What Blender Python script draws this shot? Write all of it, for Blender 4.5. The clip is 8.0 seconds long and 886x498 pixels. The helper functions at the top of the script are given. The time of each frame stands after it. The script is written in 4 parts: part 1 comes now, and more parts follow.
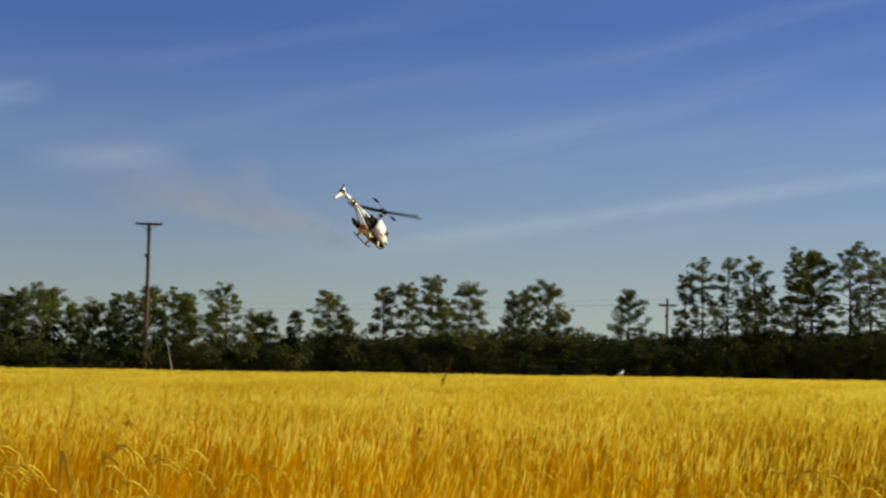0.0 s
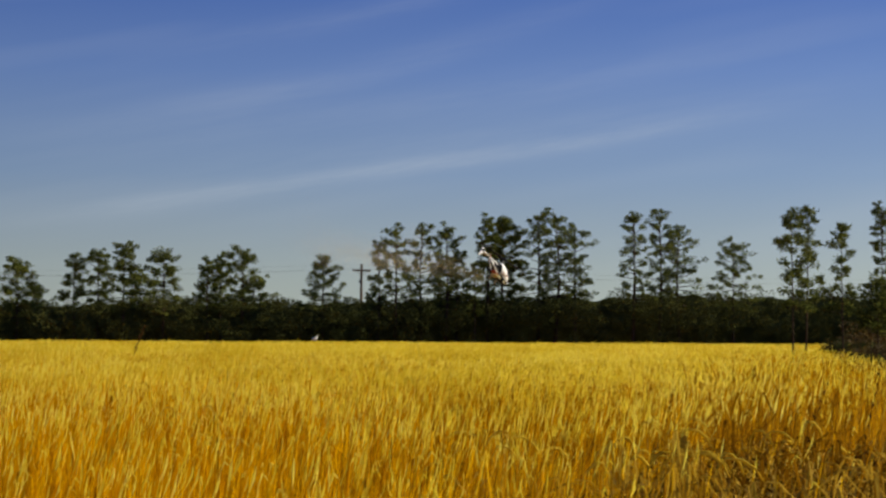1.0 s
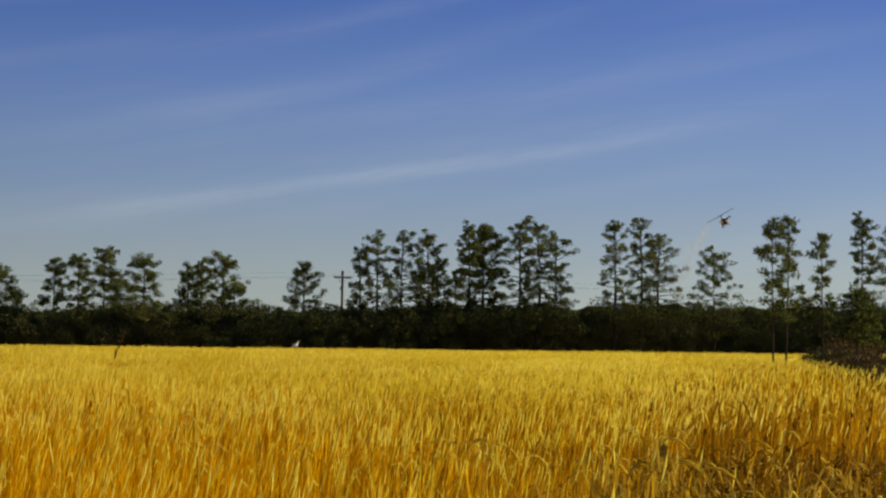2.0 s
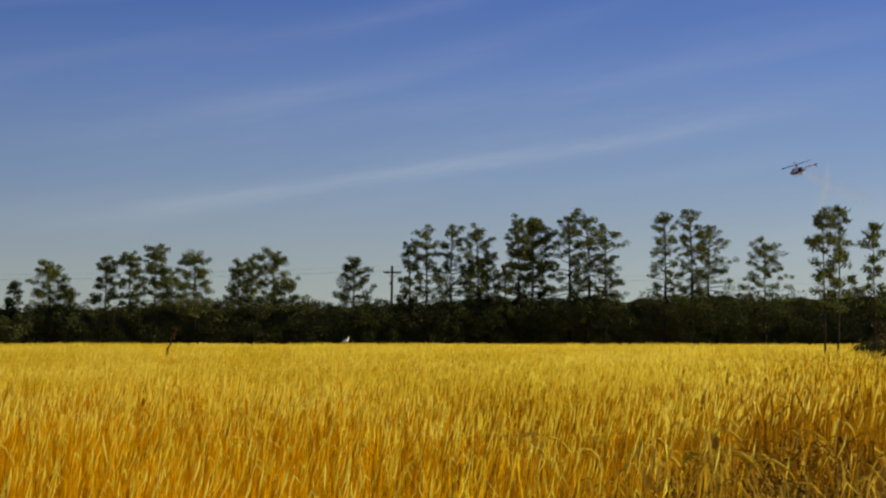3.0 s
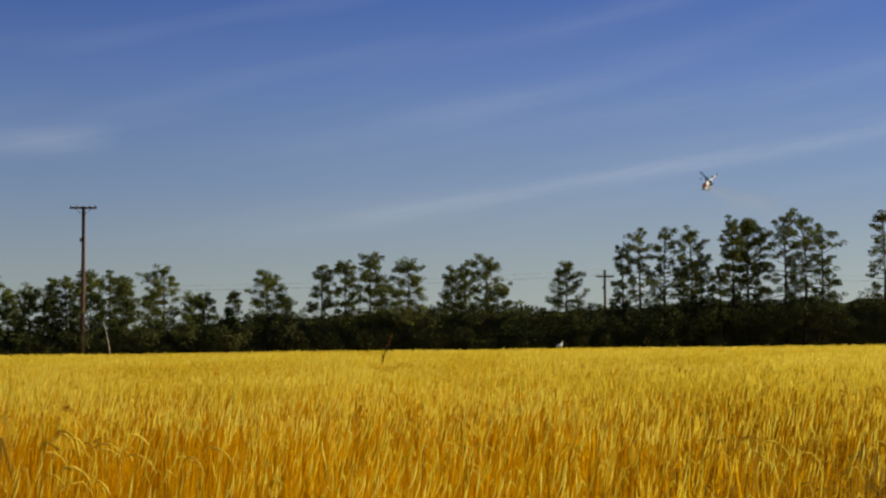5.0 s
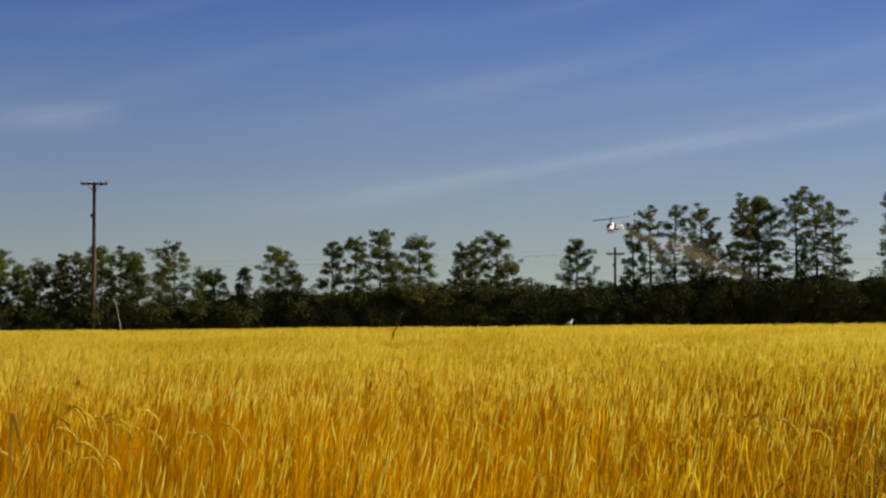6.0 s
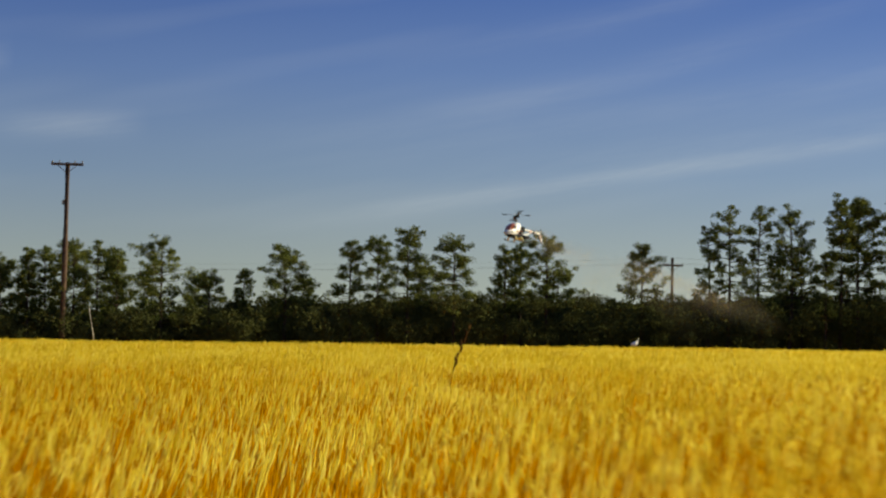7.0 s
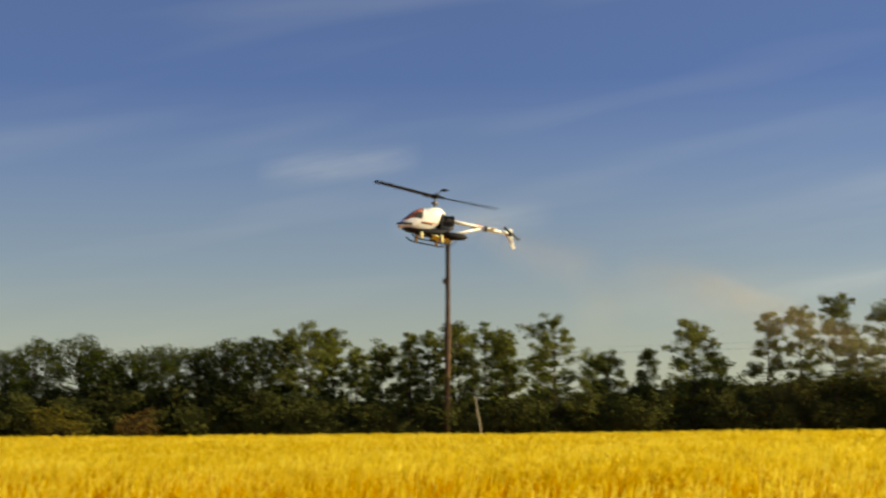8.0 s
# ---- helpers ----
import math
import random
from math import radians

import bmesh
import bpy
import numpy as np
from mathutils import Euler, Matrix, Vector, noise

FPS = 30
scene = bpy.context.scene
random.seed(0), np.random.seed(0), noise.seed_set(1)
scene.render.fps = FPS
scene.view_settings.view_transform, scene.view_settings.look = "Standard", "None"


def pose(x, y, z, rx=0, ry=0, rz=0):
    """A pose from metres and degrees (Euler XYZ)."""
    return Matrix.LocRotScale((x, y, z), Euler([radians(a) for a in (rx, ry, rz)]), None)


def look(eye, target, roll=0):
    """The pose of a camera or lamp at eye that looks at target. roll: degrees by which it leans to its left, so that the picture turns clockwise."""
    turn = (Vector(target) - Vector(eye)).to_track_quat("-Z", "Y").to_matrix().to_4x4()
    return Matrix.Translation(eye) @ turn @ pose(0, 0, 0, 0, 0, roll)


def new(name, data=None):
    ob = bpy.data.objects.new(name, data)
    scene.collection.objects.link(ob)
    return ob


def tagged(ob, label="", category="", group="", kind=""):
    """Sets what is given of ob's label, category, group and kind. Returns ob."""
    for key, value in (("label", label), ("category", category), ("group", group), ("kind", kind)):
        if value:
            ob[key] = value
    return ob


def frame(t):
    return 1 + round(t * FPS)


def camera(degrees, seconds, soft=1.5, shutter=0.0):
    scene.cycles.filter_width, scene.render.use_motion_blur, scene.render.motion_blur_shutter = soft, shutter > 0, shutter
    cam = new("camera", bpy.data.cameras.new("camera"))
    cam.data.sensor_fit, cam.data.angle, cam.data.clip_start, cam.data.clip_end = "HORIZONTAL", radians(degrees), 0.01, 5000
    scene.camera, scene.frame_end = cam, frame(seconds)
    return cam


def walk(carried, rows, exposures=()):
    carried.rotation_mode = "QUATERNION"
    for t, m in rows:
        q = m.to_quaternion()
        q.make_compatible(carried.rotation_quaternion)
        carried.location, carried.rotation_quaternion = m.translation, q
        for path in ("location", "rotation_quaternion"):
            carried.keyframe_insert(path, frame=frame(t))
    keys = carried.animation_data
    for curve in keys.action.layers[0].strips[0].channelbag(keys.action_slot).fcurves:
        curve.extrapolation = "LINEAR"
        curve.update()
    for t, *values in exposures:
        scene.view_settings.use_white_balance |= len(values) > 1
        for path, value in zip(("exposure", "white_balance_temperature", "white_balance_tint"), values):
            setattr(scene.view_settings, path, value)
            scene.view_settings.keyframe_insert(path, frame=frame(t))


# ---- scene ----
# camera: stands at the field's edge and pans with the model helicopter; the last part closes in
cam = camera(27.42, 8.0, soft=2.3, shutter=0.15)
EYE = 1.65
PATH = [  # seconds, metres forward, yaw, pitch, roll
    (0.0, 0.00, -2.939, 3.592, -0.869),
    (0.5, 0.00, -8.542, 2.797, -0.907),
    (1.0, 0.00, -12.575, 2.602, -0.314),
    (1.2, 0.00, -13.646, 2.517, -0.55),
    (2.5, 0.00, -12.518, 2.971, -0.542),
    (3.0, 0.00, -11.615, 2.649, -0.091),
    (3.5, 0.00, -10.245, 2.727, 0.066),
    (4.0, 0.00, -8.581, 3.229, 0.164),
    (4.5, 0.00, -6.112, 3.192, 0.682),
    (5.8, 0.00, -4.509, 2.169, 0.579),
    (6.0, 0.00, -4.592, 2.115, 0.465),
    (6.5, 6.20, -4.115, 2.012, -0.918),
    (7.0, 22.30, -4.224, 2.605, -0.812),
    (7.5, 36.10, -0.066, 3.477, -0.267),
    (8.0, 35.16, 8.638, 5.331, 0.549),
]
walk(cam, [(t, pose(0, m, EYE, 90 + pitch, 0, yaw) @ pose(0, 0, 0, 0, 0, -roll)) for t, m, yaw, pitch, roll in PATH],
     [(0.0, 0.54, 6550, 2), (0.6, 0.46, 6500, 4), (1.2, 0.40, 6500, 6), (2.3, 0.41, 6450, 7), (6.3, 0.42, 6500, 6), (7.0, 0.48, 6900, 1), (7.5, 0.66, 7900, -2), (8.0, 0.80, 8500, -1)])

# ---- light: low warm sun from the right; blue sky with thin cirrus ----
SUN_EL, SUN_AZ = 23.0, 91.0   # degrees; azimuth from straight ahead towards the right
sun_dir = Vector((math.sin(radians(SUN_AZ)) * math.cos(radians(SUN_EL)), math.cos(radians(SUN_AZ)) * math.cos(radians(SUN_EL)), math.sin(radians(SUN_EL))))
sun = new("sun", bpy.data.lights.new("sun", "SUN"))
sun.data.energy, sun.data.angle, sun.data.color = 5.0, radians(0.6), (1.0, 0.90, 0.68)
sun.matrix_basis = look(sun_dir * 100, (0, 0, 0))


def wire(nt, a, b):
    nt.links.new(a, b)


def calc(nt, op, a, b=None, c=None):
    n = nt.nodes.new("ShaderNodeMath")
    n.operation = op
    for i, v in enumerate((a, b, c)):
        if v is None:
            continue
        if isinstance(v, (int, float)):
            n.inputs[i].default_value = v
        else:
            wire(nt, v, n.inputs[i])
    return n.outputs[0]


def ramp(nt, fac, stops):
    n = nt.nodes.new("ShaderNodeValToRGB")
    el = n.color_ramp.elements
    while len(el) < len(stops):
        el.new(0.5)
    for e, (p, c) in zip(el, stops):
        e.position, e.color = p, (*c, 1)
    wire(nt, fac, n.inputs[0])
    return n.outputs[0]


def blend(nt, fac, a, b, mode="MIX"):
    n = nt.nodes.new("ShaderNodeMix")
    n.data_type, n.blend_type = "RGBA", mode
    for i, v in ((0, fac), (6, a), (7, b)):
        if isinstance(v, (int, float)):
            n.inputs[i].default_value = v
        elif isinstance(v, tuple):
            n.inputs[i].default_value = (*v, 1)
        else:
            wire(nt, v, n.inputs[i])
    return n.outputs[2]


def noise_of(nt, vector, scale, detail=3.0, rough=0.55):
    n = nt.nodes.new("ShaderNodeTexNoise")
    n.inputs["Scale"].default_value, n.inputs["Detail"].default_value, n.inputs["Roughness"].default_value = scale, detail, rough
    if vector is not None:
        wire(nt, vector, n.inputs["Vector"])
    return n.outputs[0]


def make_world():
    world = bpy.data.worlds.new("sky")
    scene.world = world
    world.use_nodes = True
    nt = world.node_tree
    bg = nt.nodes["Background"]
    sky = nt.nodes.new("ShaderNodeTexSky")
    sky.sky_type, sky.sun_disc = "NISHITA", False
    sky.sun_elevation, sky.sun_rotation = radians(SUN_EL), radians(SUN_AZ)
    sky.air_density, sky.dust_density, sky.ozone_density = 1.0, 0.6, 2.5
    co = nt.nodes.new("ShaderNodeTexCoord")
    sep = nt.nodes.new("ShaderNodeSeparateXYZ")
    wire(nt, co.outputs["Generated"], sep.inputs[0])
    x, y, z = sep.outputs
    az = calc(nt, "MULTIPLY", calc(nt, "ARCTAN2", x, y), 180 / math.pi)
    el = calc(nt, "MULTIPLY", calc(nt, "ARCSINE", z), 180 / math.pi)
    tone = ramp(nt, calc(nt, "DIVIDE", el, 14.0), [
        (0.0, (0.40, 0.43, 0.38)), (0.12, (0.335, 0.382, 0.392)), (0.35, (0.198, 0.279, 0.448)),
        (0.58, (0.119, 0.198, 0.455)), (0.76, (0.066, 0.132, 0.408)), (1.0, (0.066, 0.125, 0.37))])
    dim = nt.nodes.new("ShaderNodeMix")
    dim.data_type, dim.blend_type = "RGBA", "MULTIPLY"
    dim.inputs[0].default_value = 1.0
    wire(nt, sky.outputs[0], dim.inputs[6])
    dim.inputs[7].default_value = (0.07, 0.07, 0.07, 1)
    base = blend(nt, 0.88, dim.outputs[2], tone)
    # the sky is lighter towards the sun's side
    glow = calc(nt, "MINIMUM", calc(nt, "MAXIMUM", calc(nt, "ADD", 0.93, calc(nt, "MULTIPLY", az, 0.008)), 0.87), 1.3)
    side = nt.nodes.new("ShaderNodeCombineXYZ")
    for k in range(3):
        wire(nt, glow, side.inputs[k])
    base = blend(nt, 1.0, base, side.outputs[0], "MULTIPLY")
    # cirrus: long thin streaks that rise to the right
    comb = nt.nodes.new("ShaderNodeCombineXYZ")
    wire(nt, calc(nt, "MULTIPLY", az, 0.12), comb.inputs[0])
    wire(nt, calc(nt, "SUBTRACT", el, calc(nt, "MULTIPLY", az, 0.17)), comb.inputs[1])
    fibre = noise_of(nt, comb.outputs[0], 1.6, 6.0, 0.66)
    soft = noise_of(nt, comb.outputs[0], 0.45, 2.0)
    total = None
    for e0, slope, bend, width, a0, a1, gain in (
            (3.45, 0.152, 0.0, 0.27, -3.0, 25.0, 0.14), (3.85, 0.152, 0.0, 0.8, -2.0, 28.0, 0.055), (6.15, 0.12, 0.0075, 0.45, -4.0, 20.0, 0.06),
            (5.2, 0.165, 0.0, 0.5, -1.0, 26.0, 0.05), (8.1, 0.16, 0.003, 0.4, 2.0, 24.0, 0.06), (6.6, 0.05, 0.0, 0.42, -10.4, -5.0, 0.14), (9.2, 0.10, 0.0, 0.45, -14.6, -9.2, 0.17)):
        line = calc(nt, "ADD", calc(nt, "ADD", e0, calc(nt, "MULTIPLY", az, slope)), calc(nt, "MULTIPLY", calc(nt, "MULTIPLY", az, az), bend))
        off = calc(nt, "DIVIDE", calc(nt, "SUBTRACT", el, line), width)
        across = calc(nt, "POWER", 2.718, calc(nt, "MULTIPLY", calc(nt, "MULTIPLY", off, off), -1.0))
        mid, half = (a0 + a1) / 2, (a1 - a0) / 2
        along = calc(nt, "DIVIDE", calc(nt, "SUBTRACT", az, mid), half)
        along = calc(nt, "MAXIMUM", calc(nt, "SUBTRACT", 1.0, calc(nt, "MULTIPLY", along, along)), 0.0)
        m = calc(nt, "MULTIPLY", calc(nt, "MULTIPLY", across, along), gain)
        total = m if total is None else calc(nt, "ADD", total, m)
    total = calc(nt, "MULTIPLY", total, calc(nt, "MAXIMUM", calc(nt, "ADD", -0.6, calc(nt, "MULTIPLY", fibre, 3.1)), 0.0))
    total = calc(nt, "ADD", total, calc(nt, "MULTIPLY", calc(nt, "MAXIMUM", calc(nt, "SUBTRACT", soft, 0.5), 0.0), 0.35))
    wire(nt, blend(nt, calc(nt, "MINIMUM", total, 0.8), base, (0.55, 0.58, 0.64)), bg.inputs[0])
    bg.inputs[1].default_value = 0.775


make_world()


# ---- materials ----
def material(name, colours, scale=4.0, rough=0.8, metal=0.0, bump=0.0, translucent=0.0, per_island=0.0, patch=0.0, patch_scale=0.1, coat=0.0, gloss=None):
    """Mixes the given colours by noise at two scales, with random tone per island and broad patches."""
    mat = bpy.data.materials.new(name)
    mat.use_nodes = True
    nt = mat.node_tree
    bsdf, out = nt.nodes["Principled BSDF"], nt.nodes["Material Output"]
    co = nt.nodes.new("ShaderNodeTexCoord").outputs["Object"]
    fine, broad = noise_of(nt, co, scale, 4.0), noise_of(nt, co, scale * 0.17, 2.0)
    fac = calc(nt, "ADD", calc(nt, "MULTIPLY", fine, 0.6), calc(nt, "MULTIPLY", broad, 0.4))
    if per_island:
        geo = nt.nodes.new("ShaderNodeNewGeometry")
        fac = calc(nt, "ADD", fac, calc(nt, "MULTIPLY", calc(nt, "SUBTRACT", geo.outputs["Random Per Island"], 0.5), per_island))
    if patch:
        fac = calc(nt, "ADD", fac, calc(nt, "MULTIPLY", calc(nt, "SUBTRACT", noise_of(nt, co, patch_scale, 3.0), 0.5), patch))
    n = len(colours) - 1
    col = ramp(nt, fac, [(0.28 + 0.44 * i / max(n, 1), c) for i, c in enumerate(colours)])
    wire(nt, col, bsdf.inputs["Base Color"])
    bsdf.inputs["Roughness"].default_value, bsdf.inputs["Metallic"].default_value = rough, metal
    bsdf.inputs["Coat Weight"].default_value = coat
    bsdf.inputs["Specular IOR Level"].default_value = gloss if gloss is not None else (0.5 if rough < 0.6 else 0.2)
    if bump:
        b = nt.nodes.new("ShaderNodeBump")
        b.inputs["Strength"].default_value, b.inputs["Distance"].default_value = bump, 0.02
        wire(nt, fine, b.inputs["Height"])
        wire(nt, b.outputs[0], bsdf.inputs["Normal"])
    if translucent:
        tr = nt.nodes.new("ShaderNodeBsdfTranslucent")
        wire(nt, col, tr.inputs[0])
        mix = nt.nodes.new("ShaderNodeMixShader")
        mix.inputs[0].default_value = translucent
        wire(nt, bsdf.outputs[0], mix.inputs[1])
        wire(nt, tr.outputs[0], mix.inputs[2])
        wire(nt, mix.outputs[0], out.inputs[0])
    return mat


M_SOIL = material("straw_soil", [(0.17, 0.085, 0.010), (0.34, 0.19, 0.025), (0.46, 0.28, 0.045)], 3.0, 0.95, gloss=0.0, bump=0.5, patch=0.4)
M_STEM = material("ripe_grass_stems", [(0.34, 0.125, 0.001), (0.60, 0.275, 0.002), (0.80, 0.46, 0.004)], 2.0, 0.85, gloss=0.0, translucent=0.62, per_island=0.4, patch=0.5, patch_scale=0.12)
M_HEAD = material("ripe_grass_heads", [(0.68, 0.505, 0.026), (0.85, 0.695, 0.066), (0.93, 0.82, 0.155)], 2.0, 0.85, gloss=0.0, translucent=0.62, per_island=0.35, patch=0.9, patch_scale=0.3)
M_NEEDLE = material("pine_needles", [(0.032, 0.042, 0.010), (0.084, 0.097, 0.022), (0.21, 0.22, 0.050)], 0.6, 0.85, gloss=0.0, translucent=0.25, per_island=0.5)
M_SHRUB = material("shrub_leaves", [(0.036, 0.041, 0.013), (0.058, 0.062, 0.019), (0.088, 0.088, 0.026)], 0.35, 1.0, gloss=0.0, translucent=0.1, per_island=0.2, patch=0.4, patch_scale=0.08)
M_EVERGREEN = material("evergreen_leaves", [(0.017, 0.025, 0.006), (0.034, 0.043, 0.010), (0.075, 0.083, 0.019)], 0.6, 0.9, gloss=0.0, translucent=0.15, per_island=0.4)
M_YELLOWSHRUB = material("yellowing_shrub_leaves", [(0.07, 0.06, 0.012), (0.13, 0.11, 0.02), (0.20, 0.17, 0.03)], 0.8, 0.85, gloss=0.0, translucent=0.2, per_island=0.5)
M_DRYSHRUB = material("dry_shrub_leaves", [(0.045, 0.027, 0.007), (0.095, 0.057, 0.012), (0.15, 0.10, 0.02)], 0.8, 0.85, translucent=0.2, per_island=0.5)
M_BARK = material("pine_bark", [(0.020, 0.014, 0.010), (0.05, 0.035, 0.025), (0.09, 0.065, 0.048)], 6.0, 0.9, bump=0.8, gloss=0.0)
M_POLE = material("creosoted_pole_wood", [(0.045, 0.028, 0.018), (0.09, 0.055, 0.035), (0.14, 0.09, 0.06)], 5.0, 0.85, bump=0.4)
M_INSUL = material("insulator_porcelain", [(0.10, 0.10, 0.10), (0.16, 0.15, 0.14)], 9.0, 0.3)
M_WIRE = material("aluminium_wire", [(0.10, 0.10, 0.10), (0.16, 0.16, 0.16)], 3.0, 0.5, metal=0.6)
M_PALE = material("weathered_pale_wood", [(0.36, 0.30, 0.2), (0.5, 0.43, 0.3)], 6.0, 0.8)
M_DARKWEED = material("dead_weed", [(0.035, 0.018, 0.007), (0.085, 0.042, 0.012), (0.17, 0.085, 0.022)], 5.0, 0.85, per_island=0.4, gloss=0.0)
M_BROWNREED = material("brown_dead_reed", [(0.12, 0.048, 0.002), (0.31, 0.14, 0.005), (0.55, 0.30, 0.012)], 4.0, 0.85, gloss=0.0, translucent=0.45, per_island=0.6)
M_THICKET = material("dead_weed_thicket", [(0.10, 0.047, 0.004), (0.26, 0.14, 0.014), (0.52, 0.33, 0.05)], 2.0, 0.9, gloss=0.0, per_island=0.7)
M_NOD = material("nodding_grass_heads", [(0.46, 0.29, 0.015), (0.74, 0.53, 0.05), (0.90, 0.72, 0.13)], 9.0, 0.85, gloss=0.0, bump=0.4, translucent=0.4)
M_REED = material("dry_reed_blade", [(0.30, 0.17, 0.012), (0.58, 0.38, 0.045), (0.88, 0.74, 0.20)], 3.0, 0.8, translucent=0.5, per_island=0.8, gloss=0.0)
M_WHITE = material("white_gelcoat", [(0.74, 0.73, 0.70), (0.82, 0.81, 0.78)], 8.0, 0.28, coat=0.4)
M_ORANGE = material("orange_paint", [(0.42, 0.075, 0.022), (0.55, 0.12, 0.035)], 8.0, 0.3, coat=0.4)
M_CANOPY = material("orange_tinted_canopy", [(0.26, 0.075, 0.028), (0.38, 0.12, 0.045)], 8.0, 0.2, coat=0.6)
M_BLACK = material("black_carbon", [(0.008, 0.008, 0.009), (0.02, 0.02, 0.022)], 20.0, 0.6, gloss=0.12)
M_METAL = material("oily_engine_alloy", [(0.05, 0.045, 0.04), (0.2, 0.19, 0.18)], 14.0, 0.45, metal=0.7)
# cream for the beak; under the helicopter its yellow paints light bounced off the field
M_CREAM = material("cream_bounce_tint_and_beak", [(0.55, 0.47, 0.2), (0.68, 0.6, 0.3)], 9.0, 0.4)
M_FEATHER = material("white_feathers", [(0.7, 0.68, 0.6), (0.82, 0.8, 0.74)], 9.0, 0.8)


def glass_mat():
    mat = bpy.data.materials.new("smoked_canopy_glass")
    mat.use_nodes = True
    b = mat.node_tree.nodes["Principled BSDF"]
    b.inputs["Base Color"].default_value = (0.05, 0.06, 0.08, 1)
    b.inputs["Roughness"].default_value = 0.06
    b.inputs["Coat Weight"].default_value = 0.5
    return mat


def smoke_mat(name, colour, strength):
    """Thin haze: mostly clear, thickest in the middle of each puff and ragged by noise."""
    mat = bpy.data.materials.new(name)
    mat.use_nodes = True
    nt = mat.node_tree
    out = nt.nodes["Material Output"]
    co = nt.nodes.new("ShaderNodeTexCoord")
    at = nt.nodes.new("ShaderNodeAttribute")
    at.attribute_name = "thick"
    n = noise_of(nt, co.outputs["Object"], 1.6, 4.0)
    a = calc(nt, "MULTIPLY", calc(nt, "MULTIPLY", at.outputs["Fac"], calc(nt, "MULTIPLY", n, 1.6)), strength)
    d, t, m = nt.nodes.new("ShaderNodeBsdfDiffuse"), nt.nodes.new("ShaderNodeBsdfTransparent"), nt.nodes.new("ShaderNodeMixShader")
    back, both = nt.nodes.new("ShaderNodeBsdfTranslucent"), nt.nodes.new("ShaderNodeMixShader")
    d.inputs[0].default_value = back.inputs[0].default_value = (*colour, 1)
    wire(nt, d.outputs[0], both.inputs[1])
    wire(nt, back.outputs[0], both.inputs[2])
    wire(nt, a, m.inputs[0])
    wire(nt, t.outputs[0], m.inputs[1])
    wire(nt, both.outputs[0], m.inputs[2])
    wire(nt, m.outputs[0], out.inputs[0])
    return mat


M_GLASS = glass_mat()
M_SMOKE = smoke_mat("exhaust_smoke", (0.82, 0.68, 0.42), 0.16)


# ---- mesh helpers ----
def raw_mesh(name, verts, tris, mats, index=None, smooth=False):
    """A mesh from arrays of vertices and triangles."""
    me = bpy.data.meshes.new(name)
    verts, tris = np.asarray(verts, dtype=np.float32), np.asarray(tris, dtype=np.int32)
    me.vertices.add(len(verts))
    me.vertices.foreach_set("co", verts.ravel())
    me.loops.add(tris.size)
    me.loops.foreach_set("vertex_index", tris.ravel())
    me.polygons.add(len(tris))
    me.polygons.foreach_set("loop_start", np.arange(0, tris.size, 3, dtype=np.int32))
    for m in mats:
        me.materials.append(m)
    if index is not None:
        me.polygons.foreach_set("material_index", np.asarray(index, dtype=np.int32))
    me.polygons.foreach_set("use_smooth", np.full(len(tris), smooth))
    me.update(calc_edges=True)
    return me


def part(name, bm, mat, parent, label=""):
    """Links a bmesh as one mesh object under a thing or under a part."""
    me = bpy.data.meshes.new(name)
    bm.to_mesh(me)
    bm.free()
    me.materials.append(mat)
    ob = new(name, me)
    ob.parent = parent
    if label:
        tagged(ob, label)
    return ob


def shade_smooth(bm):
    for f in bm.faces:
        f.smooth = True
    return bm


def tube(points, radii, sides=8, bm=None):
    """A round tube along points with a radius at each."""
    bm = bm or bmesh.new()
    pts = [Vector(p) for p in points]
    rings = []
    for i, p in enumerate(pts):
        d = (pts[min(i + 1, len(pts) - 1)] - pts[max(i - 1, 0)]).normalized()
        q = d.to_track_quat("Z", "Y")
        rings.append([bm.verts.new(p + q @ Vector((math.cos(a) * radii[i], math.sin(a) * radii[i], 0))) for a in (2 * math.pi * k / sides for k in range(sides))])
    for a, b in zip(rings, rings[1:]):
        for k in range(sides):
            bm.faces.new((a[k], a[(k + 1) % sides], b[(k + 1) % sides], b[k]))
    bm.faces.new(rings[0][::-1])
    bm.faces.new(rings[-1])
    return shade_smooth(bm)


def block(sx, sy, sz, at=(0, 0, 0), bevel=0.0, turn=(0, 0, 0), bm=None):
    """A box with bevelled edges."""
    b = bmesh.new()
    bmesh.ops.create_cube(b, size=1.0)
    bmesh.ops.scale(b, vec=(sx, sy, sz), verts=b.verts)
    if bevel:
        bmesh.ops.bevel(b, geom=b.edges[:], offset=bevel, segments=2, affect="EDGES")
    bmesh.ops.transform(b, matrix=pose(*at, *turn), verts=b.verts)
    if bm is None:
        return b
    me = bpy.data.meshes.new("tmp")
    b.to_mesh(me)
    b.free()
    bm.from_mesh(me)
    bpy.data.meshes.remove(me)
    return bm


